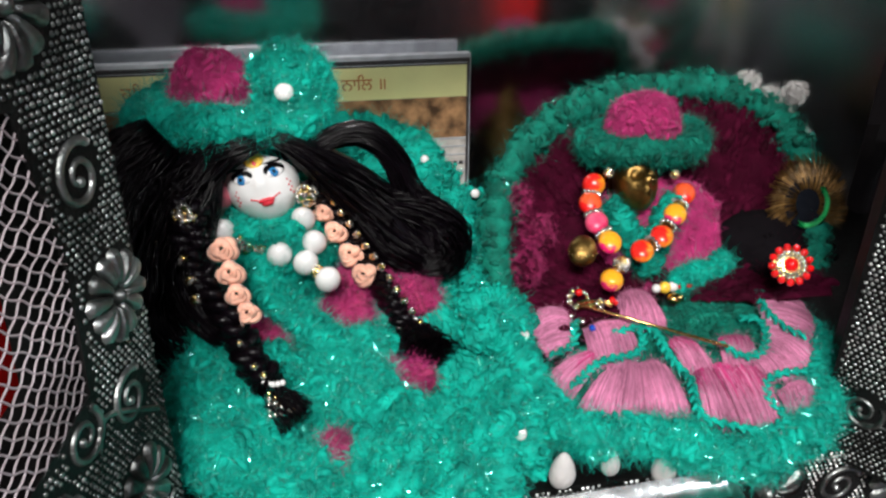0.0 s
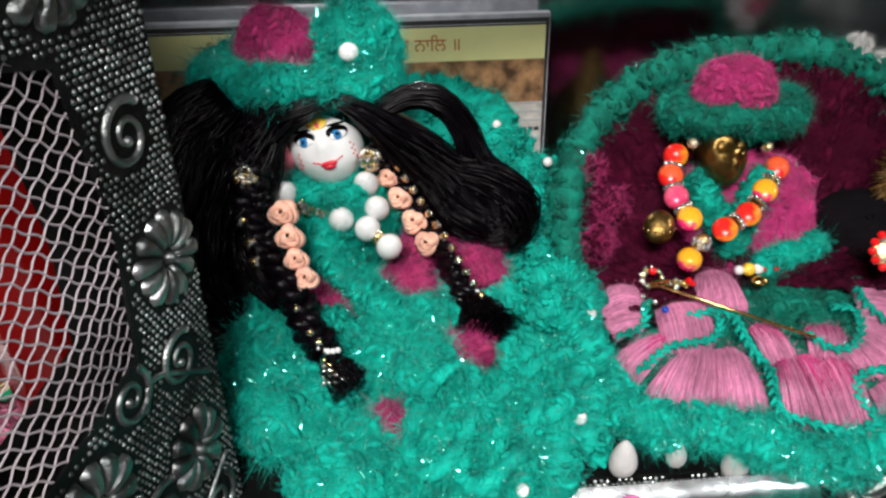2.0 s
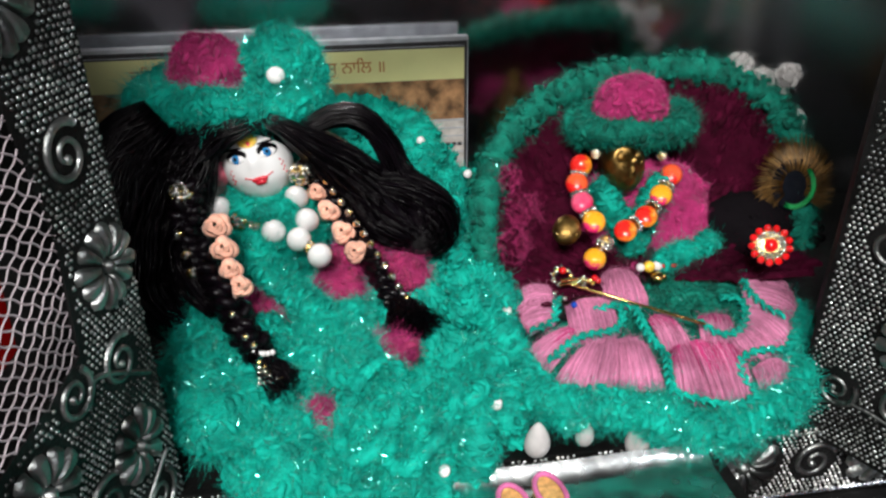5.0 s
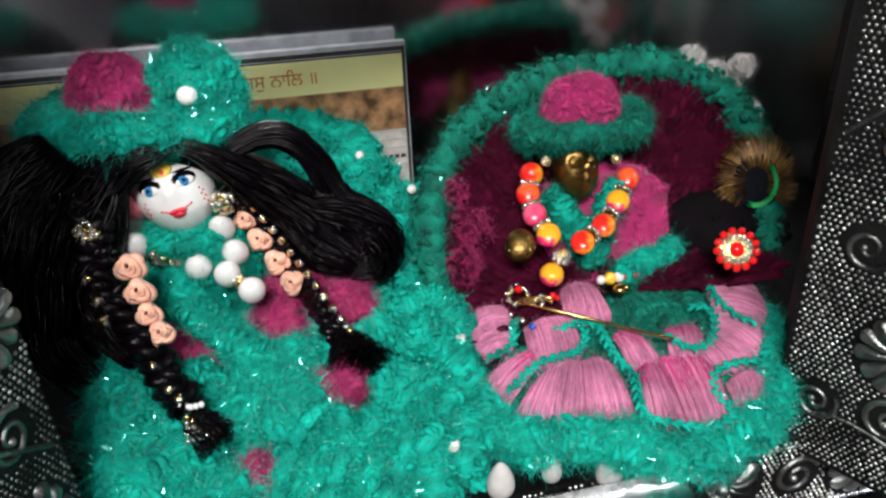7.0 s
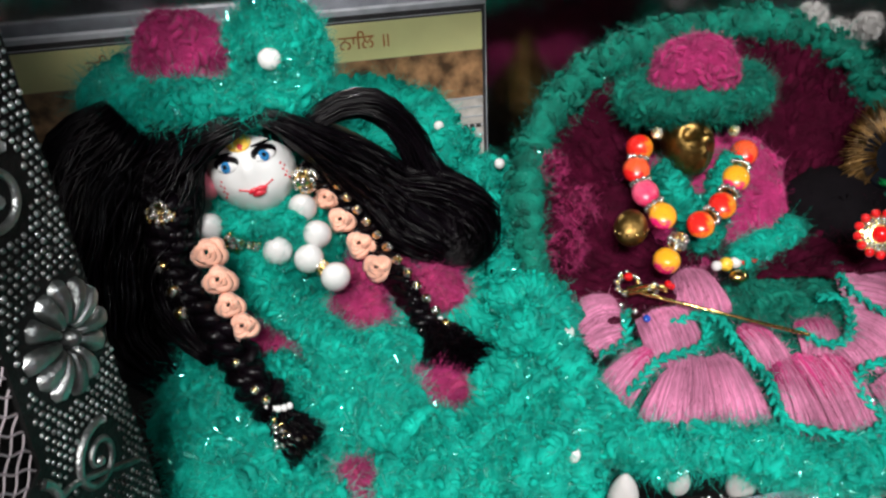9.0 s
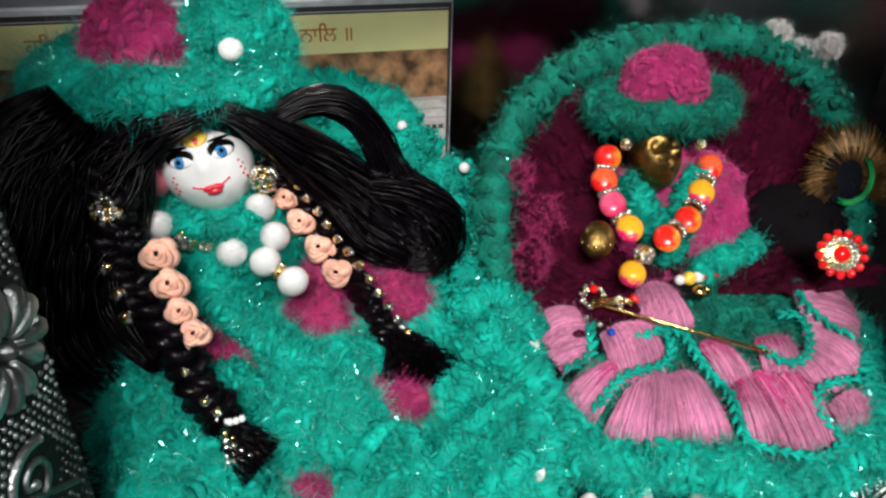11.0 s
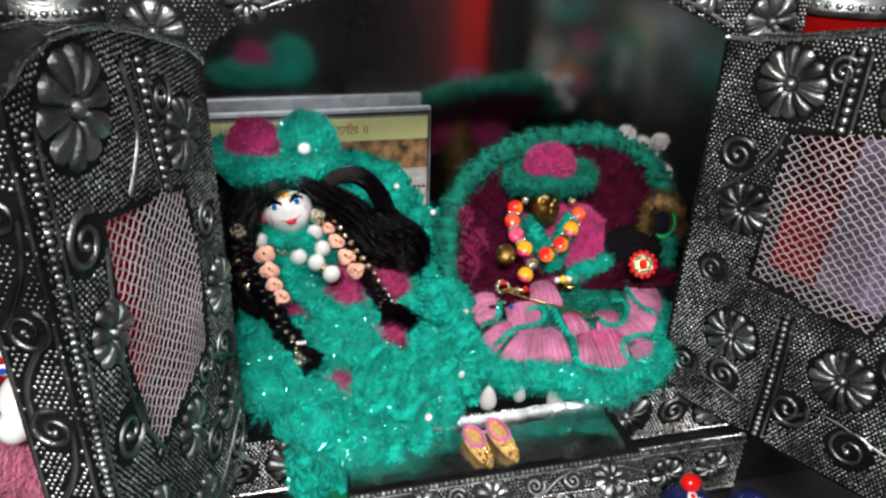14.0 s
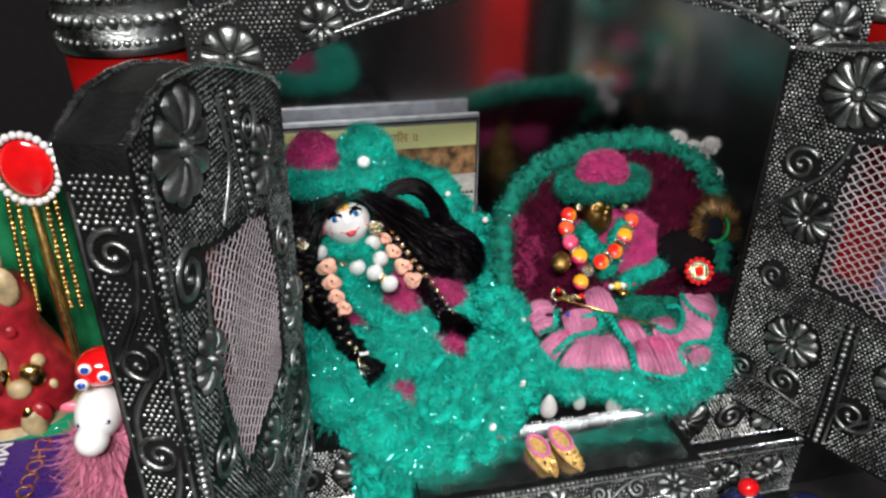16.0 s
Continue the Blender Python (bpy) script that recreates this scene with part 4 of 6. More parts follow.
rope("front_strip", dress, [(-0.006, 0.232, 0.138), (-0.002, 0.223, 0.130), (0.010, 0.214, 0.122), (0.018, 0.205, 0.116), (0.016, 0.192, 0.112)], 0.0065, TEAL, TEAL_FIBRE, 520, 2600, 700, squash=0.7)
rope("side_strip", dress, [(0.024, 0.222, 0.115), (0.030, 0.212, 0.113), (0.029, 0.200, 0.110)], 0.0055, TEAL, TEAL_FIBRE, 300, 1500, 400, squash=0.7)
# frill behind the hat
rope("frill", dress, [(-0.085, 0.338, 0.158), (-0.04, 0.335, 0.160), (0.0, 0.330, 0.158), (0.04, 0.333, 0.154), (0.062, 0.322, 0.148), (0.070, 0.305, 0.141)], 0.0075, TEAL, TEAL_FIBRE, 800, 4200, 1200, lumps=0.2, n=80)
for c, r in (((0.064, 0.298, 0.1485), 0.0019), ((0.081, 0.274, 0.141), 0.0019), ((0.083, 0.206, 0.1150), 0.0024), ((0.072, 0.170, 0.1045), 0.0022), ((0.052, 0.150, 0.0985), 0.0019), ((-0.028, 0.330, 0.168), 0.0018)):
    bag = Bag()
    ball(bag, c, r, PEARL)
    part("pearl", bag, dress, "small white pearl")

# ---- first doll ----


def strands(bag, path, spread, n, r, material, pts=16, sides=4, taper=0.5, flat=1.0):
    base = curve(path, pts)
    t = unit(np.gradient(base, axis=0))
    s = unit(np.cross(t, (0.02, 0.9, 0.4)))
    w = np.cross(s, t)
    k = np.linspace(0, 1, pts)
    env = np.interp(k, np.linspace(0, 1, len(spread)), spread)
    n, r, sides = int(n * 2.6), r * 0.58, 3
    for _ in range(n):
        q = math.sqrt(RNG.random())
        a = RNG.uniform(0, 2 * np.pi)
        wob = 0.32 * np.sin(k * RNG.uniform(3, 11) + RNG.uniform(0, 6))
        off = (q * np.cos(a) + wob[:, None]) * s + flat * (q * np.sin(a) - wob[:, None]) * w
        tube(bag, base + off * env[:, None], r * (1 - taper * k) * RNG.uniform(0.7, 1.2), material, sides)
    return bag


def plait(bag, path, r, material, n=150, turns=9):
    """Three strands twisted round one another."""
    base = curve(path, n)
    t = unit(np.gradient(base, axis=0))
    s = unit(np.cross(t, (0.02, 0.5, 0.8)))
    w = np.cross(s, t)
    k = np.linspace(0, 1, n)
    for j in range(3):
        ph = j * 2 * np.pi / 3 + k * turns * 2 * np.pi
        c = base + (np.cos(ph)[:, None] * s + 0.5 * np.sin(2 * ph)[:, None] * w) * r * 0.55
        for _ in range(9):
            o = RNG.normal(0, 0.22, 2)
            tube(bag, c + (o[0] * s + o[1] * w) * r, r * 0.36, material, 5)


bag = Bag()
HEAD = np.array([-0.0030, 0.2470, 0.1618])
TURN = np.array(Euler((radians(-24), radians(-10), radians(6))).to_matrix())
nu, nv = 40, 30
th, ph = np.meshgrid(np.linspace(0, np.pi, nv), np.linspace(0, 2 * np.pi, nu, endpoint=False), indexing="ij")
d = np.stack([np.sin(th) * np.cos(ph), np.sin(th) * np.sin(ph), np.cos(th)], -1)
face_k = np.clip(-d[..., 1], 0, 1)
chin = 1 - 0.20 * np.clip(-d[..., 2], 0, 1) ** 2
p = d * np.array([0.0128, 0.0128, 0.0150])
p[..., 0] *= chin
p[..., 1] -= 0.0026 * np.exp(-((d[..., 0] / 0.14) ** 2 + ((d[..., 2] + 0.05) / 0.20) ** 2)) * face_k
p[..., 1] -= 0.0008 * np.exp(-((d[..., 0] / 0.25) ** 2 + ((d[..., 2] + 0.80) / 0.18) ** 2)) * face_k
p[..., 1] += 0.0005 * (np.exp(-(((np.abs(d[..., 0]) - 0.42) / 0.2) ** 2 + ((d[..., 2] - 0.15) / 0.16) ** 2))) * face_k
bag.add((p @ TURN.T + HEAD).reshape(-1, 3), grid_faces(nv, nu, close_v=True)[:, ::-1], ENAMEL)


def mark(x, z, rx, rz, material, lift=0.0003, tilt=0.0):
    """A painted patch on the front of the head."""
    y = -0.0128 * math.sqrt(max(0.02, 1 - (x / 0.0125) ** 2 - (z / 0.0152) ** 2))
    if abs(x) < 0.0018 and abs(z + 0.0008) < 0.003:
        y -= 0.0018
    n = unit(np.array([x / 0.0128 ** 2, y / 0.0128 ** 2, z / 0.0150 ** 2]))
    fr = frames(n[None], np.array([[math.cos(tilt), 0, math.sin(tilt)]]))[0]
    ball(bag, TURN @ np.array([x, y, z]) + HEAD, (rx, rz, lift), material, 14, 8, TURN @ fr)


for sx in (-1, 1):
    ex = sx * 0.0054 + 0.0003
    mark(ex, 0.0026, 0.0041, 0.0022, HAIR, 0.00035, sx * 0.16)
    mark(ex, 0.0016, 0.0035, 0.0016, ENAMEL, 0.00050, sx * 0.14)
    mark(ex - 0.0004, 0.0016, 0.0020, 0.0017, IRIS, 0.00070)
    mark(ex - 0.0004, 0.0017, 0.0010, 0.0010, HAIR, 0.00090)
    mark(ex + sx * 0.0004, 0.0051, 0.0038, 0.00045, HAIR, 0.0005, sx * 0.22)
    for k in range(6):
        mark(sx * (0.0086 + 0.0007 * (k % 2)), -0.0016 - 0.0009 * k, 0.0004, 0.0004, LIPS, 0.0003)
for sx in (-1, 1):
    mark(sx * 0.0012, -0.0066, 0.0017, 0.0008, LIPS, 0.0008, -sx * 0.25)
    mark(sx * 0.0030, -0.0061, 0.0017, 0.00022, LIPS, 0.0004, sx * 0.35)
    mark(sx * 0.0047, -0.0054, 0.00035, 0.00035, LIPS, 0.0004)
mark(0.0, -0.0078, 0.0021, 0.0010, LIPS, 0.0009)
mark(0.0003, 0.0070, 0.0036, 0.0030, YELLOW, 0.0005)
mark(0.0003, 0.0056, 0.0010, 0.0013, LIPS, 0.0007)
ball(bag, (-0.0162, 0.2425, 0.1600), (0.0034, 0.0025, 0.0050), BLUSH)
lathe(bag, (-0.003, 0.249, 0.0), [(0.0055, 0.128), (0.0050, 0.142), (0.0058, 0.154)], ENAMEL, 20)
lathe(bag, (-0.003, 0.252, 0.0), [(0.001, SEAT), (0.026, SEAT), (0.022, 0.105), (0.015, 0.132), (0.0055, 0.140)], MATTE_BLACK, 24)
# hair
for path, rr in (([(-0.022, 0.246, 0.178), (-0.038, 0.242, 0.166), (-0.042, 0.234, 0.148), (-0.034, 0.222, 0.130)], [0.006, 0.011, 0.011, 0.006]),
                 ([(0.012, 0.250, 0.172), (0.024, 0.250, 0.160), (0.036, 0.248, 0.146), (0.048, 0.244, 0.132)], [0.005, 0.009, 0.010, 0.006]),
                 ([(0.016, 0.247, 0.174), (0.032, 0.248, 0.176), (0.043, 0.248, 0.166), (0.048, 0.246, 0.152), (0.054, 0.243, 0.136)], [0.003, 0.0035, 0.0038, 0.004, 0.005])):
    q = curve(path, 14)
    tube(bag, q, np.interp(np.linspace(0, 1, 14), np.linspace(0, 1, len(rr)), rr), HAIR, 10)
ball(bag, (-0.003, 0.2535, 0.1700), (0.0155, 0.0130, 0.0135), HAIR)
strands(bag, [(0.004, 0.2385, 0.1810), (-0.007, 0.2355, 0.1785), (-0.017, 0.2365, 0.1730), (-0.026, 0.2350, 0.1630), (-0.033, 0.2310, 0.148)], (0.002, 0.0030, 0.0045, 0.008, 0.010), 110, 0.0009, HAIR)
strands(bag, [(-0.006, 0.240, 0.182), (-0.022, 0.242, 0.176), (-0.036, 0.243, 0.164), (-0.042, 0.238, 0.145), (-0.036, 0.228, 0.125)], (0.005, 0.008, 0.010, 0.011, 0.007), 120, 0.0009, HAIR)
strands(bag, [(-0.030, 0.240, 0.182), (-0.043, 0.236, 0.170), (-0.047, 0.227, 0.150), (-0.041, 0.216, 0.132), (-0.029, 0.204, 0.121)], (0.006, 0.010, 0.012, 0.011, 0.006), 190, 0.0010, HAIR)
strands(bag, [(0.001, 0.2385, 0.1810), (0.009, 0.2375, 0.1775), (0.017, 0.2400, 0.1700), (0.026, 0.2440, 0.160), (0.036, 0.246, 0.148)], (0.002, 0.003, 0.0055, 0.009, 0.010), 110, 0.0009, HAIR)
strands(bag, [(0.014, 0.243, 0.173), (0.026, 0.245, 0.1785), (0.036, 0.246, 0.177), (0.043, 0.246, 0.168), (0.047, 0.245, 0.156), (0.055, 0.244, 0.145), (0.056, 0.242, 0.133), (0.049, 0.240, 0.127)], (0.003, 0.0035, 0.0042, 0.0042, 0.0045, 0.006, 0.006, 0.004), 110, 0.0008, HAIR)
strands(bag, [(0.018, 0.246, 0.164), (0.026, 0.247, 0.155), (0.034, 0.246, 0.142), (0.046, 0.243, 0.132), (0.050, 0.241, 0.126)], (0.004, 0.008, 0.010, 0.008, 0.004), 110, 0.0009, HAIR)
strands(bag, [(0.038, 0.246, 0.152), (0.050, 0.245, 0.149), (0.059, 0.243, 0.141), (0.057, 0.241, 0.131), (0.048, 0.240, 0.129)], (0.005, 0.007, 0.0075, 0.007, 0.004), 120, 0.0009, HAIR)
for path in ([(-0.026, 0.236, 0.166), (-0.0255, 0.226, 0.156), (-0.025, 0.219, 0.148), (-0.021, 0.211, 0.142), (-0.014, 0.202, 0.135), (-0.0085, 0.193, 0.127), (-0.003, 0.186, 0.1205)],
             [(0.012, 0.247, 0.160), (0.0175, 0.246, 0.151), (0.024, 0.240, 0.142), (0.030, 0.234, 0.133), (0.036, 0.227, 0.1225), (0.0415, 0.219, 0.1145)]):
    plait(bag, path, 0.0052 if path[0][0] < 0 else 0.0042, HAIR, turns=6)
strands(bag, [(-0.026, 0.232, 0.160), (-0.028, 0.222, 0.147), (-0.024, 0.210, 0.138), (-0.016, 0.199, 0.130)], (0.003, 0.007, 0.007, 0.003), 60, 0.0008, HAIR)
strands(bag, [(-0.003, 0.1865, 0.1205), (0.000, 0.1825, 0.1175), (0.0055, 0.178, 0.1140)], (0.0022, 0.0045, 0.0065), 90, 0.0006, HAIR, pts=8)
strands(bag, [(0.0410, 0.219, 0.1165), (0.0440, 0.2120, 0.1150), (0.0460, 0.2030, 0.1135)], (0.0022, 0.0050, 0.0085), 130, 0.0007, HAIR, pts=8)
thing("doll", "seated doll with a white enamel head and black plaited hair", "doll", bag=bag)

# ---- first doll: hat and ornaments ----
hat = thing("doll_hat", "fluffy teal knitted doll hat with a magenta crown", "hat", at=(-0.012, 0.25, 0.18))


def brim(c, rx, ry, tilt, wav, thick):
    def surf(u, v):
        a, b = u * 2 * np.pi, v * 2 * np.pi
        k = 0.72 + 0.28 * np.cos(b)
        x, y = c[0] + rx * k * np.cos(a), c[1] + ry * k * np.sin(a)
        z = c[2] + thick * np.sin(b) + tilt * (y - c[1]) + wav * np.sin(a * 3 + 0.6) * k
        p = np.stack([x, y, z], -1)
        p[..., 2] += wobble(p, 220, 0.0012)
        return p
    return surf


fluffy("brim", hat, brim((-0.0115, 0.2525, 0.1860), 0.0335, 0.0200, 0.10, 0.0010, 0.0055), 80, 20, TEAL, TEAL_FIBRE, 1500, 8500, 2300, flip=1, size=0.0045, hair=0.0045)
puff("crown", hat, (-0.0160, 0.2530, 0.1940), (0.0125, 0.012, 0.0115), MAGENTA, MAGENTA_FIBRE, 500, 4200, 0, label="magenta crown", hair=0.0025)
puff("pompom", hat, (0.0080, 0.2515, 0.1935), (0.0142, 0.0105, 0.0140), TEAL, TEAL_FIBRE, 600, 4200, 1200, hair=0.0035, label="teal woollen rosette")
bag = Bag()
ball(bag, (0.0070, 0.2400, 0.1945), (0.0032, 0.0026, 0.0030), PEARL)
part("pearl", bag, hat, "white pearl button")


def cluster(bag, c, r, n, size, material):
    d = unit(RNG.normal(0, 1, (n, 3)))
    scatter(bag, ball_template(6, 4), np.array(c) + d * r, np.tile(EYE3, (n, 1, 1)), np.full((n, 3), size), material)


def stones(name, label, category, spots, r, group=""):
    """Set stones one after another: gold cup, bright stone on top."""
    ob = thing(name, label, category, group, at=spots[0])
    for c in spots:
        bag = Bag()
        ball(bag, c, r, GOLD, 9, 6)
        cluster(bag, c, r * 0.75, 10, r * 0.5, CRYSTAL)
        part("stone", bag, ob)
    return ob


def earring(c, r):
    ob = thing("earring", "round gold earring set with clear rhinestones", "earring", "doll earrings", at=c)
    bag = Bag()
    ball(bag, c, r * 0.8, GOLD, 14, 9)
    part("setting", bag, ob, "gold setting")
    bag = Bag()
    cluster(bag, c, r * 0.8, 46, r * 0.22, CRYSTAL)
    cluster(bag, c, r * 0.8, 20, r * 0.22, GOLD)
    part("pave", bag, ob, "clear rhinestones")


earring((0.0115, 0.2395, 0.1590), 0.0042)
earring((-0.0265, 0.2250, 0.1605), 0.0040)
necklace = thing("pearl_necklace", "white pearl necklace with a gold rhinestone clasp", "necklace", at=(0, 0.23, 0.145))
for c in ((-0.0170, 0.2345, 0.1500), (0.0010, 0.2270, 0.1435), (0.0095, 0.2245, 0.1410), (0.0165, 0.2190, 0.1370), (0.0125, 0.2300, 0.1455), (0.0095, 0.2365, 0.1515)):
    bag = Bag()
    ball(bag, c, 0.0043, PEARL)
    part("pearl", bag, necklace)
for c, r in (((-0.0105, 0.2300, 0.1470), 0.0032), ((0.0130, 0.2215, 0.1390), 0.0022), ((-0.0055, 0.2290, 0.1455), 0.0022)):
    bag = Bag()
    ball(bag, c, r * 0.7, GOLD, 10, 7)
    cluster(bag, c, r * 0.8, 16, r * 0.35, CRYSTAL)
    cluster(bag, c, r * 0.8, 14, r * 0.35, GOLD)
    part("clasp", bag, necklace, "gold rhinestone clasp")


def rose(c, r, n, spin):
    """A folded ribbon rose facing along n."""
    ob = thing("ribbon_rose", "peach ribbon rose pinned along the black plait", "rose", "ribbon roses", at=c)
    n = unit(np.array(n, float))
    fr = frames(n[None], np.array([[1.0, 0.2, 0.1]]))[0]
    for j, (rad, h, turn) in enumerate(((1.0, 0.0, 0), (0.82, 0.0010, 2.1), (0.62, 0.0018, 4.0), (0.40, 0.0024, 1.0))):
        m = 26
        k = np.linspace(0, 1.0, m)
        ang = spin + turn + k * 2 * np.pi * 1.04
        rr = r * rad * (0.86 + 0.14 * np.sin(ang * 2.5 + j))
        low = np.stack([rr * 0.55 * np.cos(ang), rr * 0.55 * np.sin(ang), np.full(m, h - 0.0016)], 1)
        mid = np.stack([rr * np.cos(ang), rr * np.sin(ang), h + 0.0002 * np.sin(ang * 5)], 1)
        top = np.stack([rr * 0.80 * np.cos(ang), rr * 0.80 * np.sin(ang), h + 0.0012 + 0.0004 * np.sin(ang * 3 + j)], 1)
        inn = np.stack([rr * 0.35 * np.cos(ang), rr * 0.35 * np.sin(ang), np.full(m, h + 0.0004)], 1)
        v = np.stack([low, mid, top, inn], 0).reshape(-1, 3) @ fr.T + np.array(c)
        bag = Bag()
        bag.add(v, grid_faces(4, m), ROSE)
        part("petal", bag, ob)


LOOKN = (-0.1, -0.75, 0.65)
for i, c in enumerate(((-0.0150, 0.2145, 0.1525), (-0.0130, 0.2085, 0.1475), (-0.0110, 0.2035, 0.1425), (-0.0080, 0.1990, 0.1385))):
    rose(c, (0.0052, 0.0050, 0.0042, 0.0043)[i], LOOKN, i * 1.3)
for i, c in enumerate(((0.0165, 0.2415, 0.1510), (0.0200, 0.2365, 0.1455), (0.0245, 0.2320, 0.1390), (0.0285, 0.2270, 0.1330))):
    rose(c, (0.0042, 0.0048, 0.0048, 0.0046)[i], LOOKN, 2 + i * 1.7)
stones("hair_chain", "line of gold set stones along the plait", "hair ornament", [(-0.0270, 0.2140, 0.1505), (-0.0250, 0.2085, 0.1460), (-0.0235, 0.2040, 0.1420)], 0.0018, "plait chains")
stones("hair_chain", "line of gold set stones along the plait", "hair ornament", [(0.0205 + 0.0245 * k, 0.2415 - 0.0265 * k, 0.1550 - 0.0360 * k) for k in np.linspace(0, 1, 12)], 0.0013, "plait chains")
stones("hair_chain", "line of gold set stones along the plait", "hair ornament", [(-0.0105, 0.1910, 0.1335), (-0.0065, 0.1850, 0.1290), (-0.0040, 0.1830, 0.1270)], 0.0010, "plait chains")
for c0, c1, n in (((-0.0055, 0.1850, 0.1245), (0.0010, 0.1840, 0.1230), 6), ((0.0385, 0.2170, 0.1160), (0.0440, 0.2185, 0.1180), 6)):
    ob = thing("hair_tie", "string of tiny pearls round the plait", "hair tie", "plait ties", at=c0)
    for k in range(n):
        bag = Bag()
        q = np.array(c0) + (np.array(c1) - np.array(c0)) * k / (n - 1)
        q[1] -= 0.0016 * math.sin(math.pi * k / (n - 1))
        ball(bag, q, 0.00095, PEARL, 10, 7)
        part("pearl", bag, ob)
ob = thing("hair_brooch", "triangular rhinestone and gold ornament on the tassel", "brooch", at=(0.001, 0.178, 0.118))
for i in range(5):
    for j in range(i + 1):
        bag = Bag()
        q = np.array([-0.0030 + 0.0017 * j, 0.1815 - 0.0012 * i, 0.1215 - 0.0011 * i + 0.0003 * j])
        ball(bag, q, 0.0009, GOLD if j == i else CRYSTAL, 7, 5)
        part("stone", bag, ob)
stones("tassel_trim", "line of tiny gold stones on the tassel edge", "hair ornament", [(0.0455 + 0.0045 * k, 0.2150 - 0.006 * k, 0.1135 - 0.006 * k) for k in np.linspace(0, 1, 6)], 0.0007, "plait chains")

def family(prefixes):
    """The meshes of the things whose names start so."""
    tops = [o for o in scene.objects if o.parent is None and o.name.startswith(prefixes)]
    return [o for t in tops for o in [t, *t.children_recursive] if o.type == "MESH"]


def settle(obs, back, right):
    """Sit things further back on their seat: back and right are functions of the points."""
    for ob in obs:
        me = ob.data
        co = np.empty(len(me.vertices) * 3)
        me.vertices.foreach_get("co", co)
        p = co.reshape(-1, 3)
        front = np.array([0.038, 0.018, 0.250])
        q = front + (p - front) * (1 + back(p))[:, None]
        q[:, 0] += right(p)
        me.vertices.foreach_set("co", q.ravel())
        me.update()


settle(family(("doll_dress",)), lambda p: 0.030 + 0.045 * np.clip((0.06 - p[:, 0]) / 0.05, 0, 1) * np.clip((0.150 - p[:, 2]) / 0.02, 0, 1), lambda p: 0.0030 * np.clip((0.06 - p[:, 0]) / 0.05, 0, 1))
settle(family(("doll_hat",)), lambda p: 0.048 + 0 * p[:, 0], lambda p: 0.0028 + 0 * p[:, 0])
settle([o for o in scene.objects if o.name == "doll"] + family(("earring", "pearl_necklace", "ribbon_rose", "hair_", "tassel_trim")),
       lambda p: np.where(p[:, 0] < 0.026, 1, np.clip((0.036 - p[:, 0]) / 0.01, 0, 1)) * (np.clip(0.045 + (0.157 - p[:, 2]) * 2.6, 0.038, 0.105) - 0.028) + 0.028,
       lambda p: 0.0010 + 0.0025 * np.clip((0.175 - p[:, 2]) / 0.03, 0, 1))

# ---- second doll: dress ----
robe = thing("doll_dress", "rose and magenta woollen doll dress with teal trim and flared back", "dress", at=(0.15, 0.23, SEAT))


def robe_rim(a, r):
    c, s = np.cos(a), np.sin(a)
    back, front = np.clip(s, 0, 1), np.clip(-s, 0, 1)
    x = 0.146 + 0.020 * back * r + r * c * (0.062 + 0.022 * back + 0.012 * back * (c < 0))
    y = 0.228 + r * s * (0.072 - 0.006 * back)
    z = 0.110 + r ** 1.9 * back * 0.066 - 0.014 * front * r ** 3 + 0.010 * np.clip(c, 0, 1) * r ** 2
    return np.stack([x, y, z], -1)


def robe_back(u, v):
    a, r = np.pi * (-0.08 + 1.16 * u), 0.18 + 0.80 * v
    p = robe_rim(a, r)
    p[..., 2] += 0.0022 * np.sin(u * 70) * v
    return p


HEM = curve([(0.088, 0.200, 0), (0.0905, 0.1792, 0), (0.1077, 0.1750, 0), (0.1227, 0.1715, 0), (0.1338, 0.1650, 0), (0.1458, 0.1612, 0), (0.160, 0.1645, 0), (0.174, 0.1715, 0), (0.186, 0.1845, 0), (0.197, 0.203, 0), (0.201, 0.222, 0)], 90)


def lap(y):
    """Height of the skirt, which slopes down towards its front."""
    return 0.1030 + 0.25 * (y - 0.19)


def robe_front(u, v):
    x = np.clip(u, 0, 1) * (len(HEM) - 1)
    i = np.minimum(x.astype(int), len(HEM) - 2)
    f = (x - i)[..., None]
    p = HEM[i] * (1 - f) + HEM[i + 1] * f
    k = (0.12 + 0.88 * v)[..., None]
    p = np.array([0.146, 0.232, 0]) * (1 - k) + p * k
    p[..., 2] = lap(p[..., 1]) - 0.0035
    p[..., 2] += wobble(p, 260, 0.0012)
    return p


# The back is coloured darker to stand in for the shade on it.
fluffy("flared_back", robe, robe_back, 90, 24, SHADED_WINE, SHADED_WINE_FIBRE, 1500, 9000, 0, flip=-1, label="magenta radiating back, darkened for shade", along=0.15, size=0.006)
# Skirt ground: shadow between the lobes painted as darker teal.
fluffy("skirt", robe, robe_front, 110, 26, SHADED_TEAL, SHADED_TEAL_FIBRE, 2600, 7000, 300, flip=-1, along=0.4, size=0.0042, hair=0.0035, label="teal ground of the skirt, darkened as shade between the lobes")


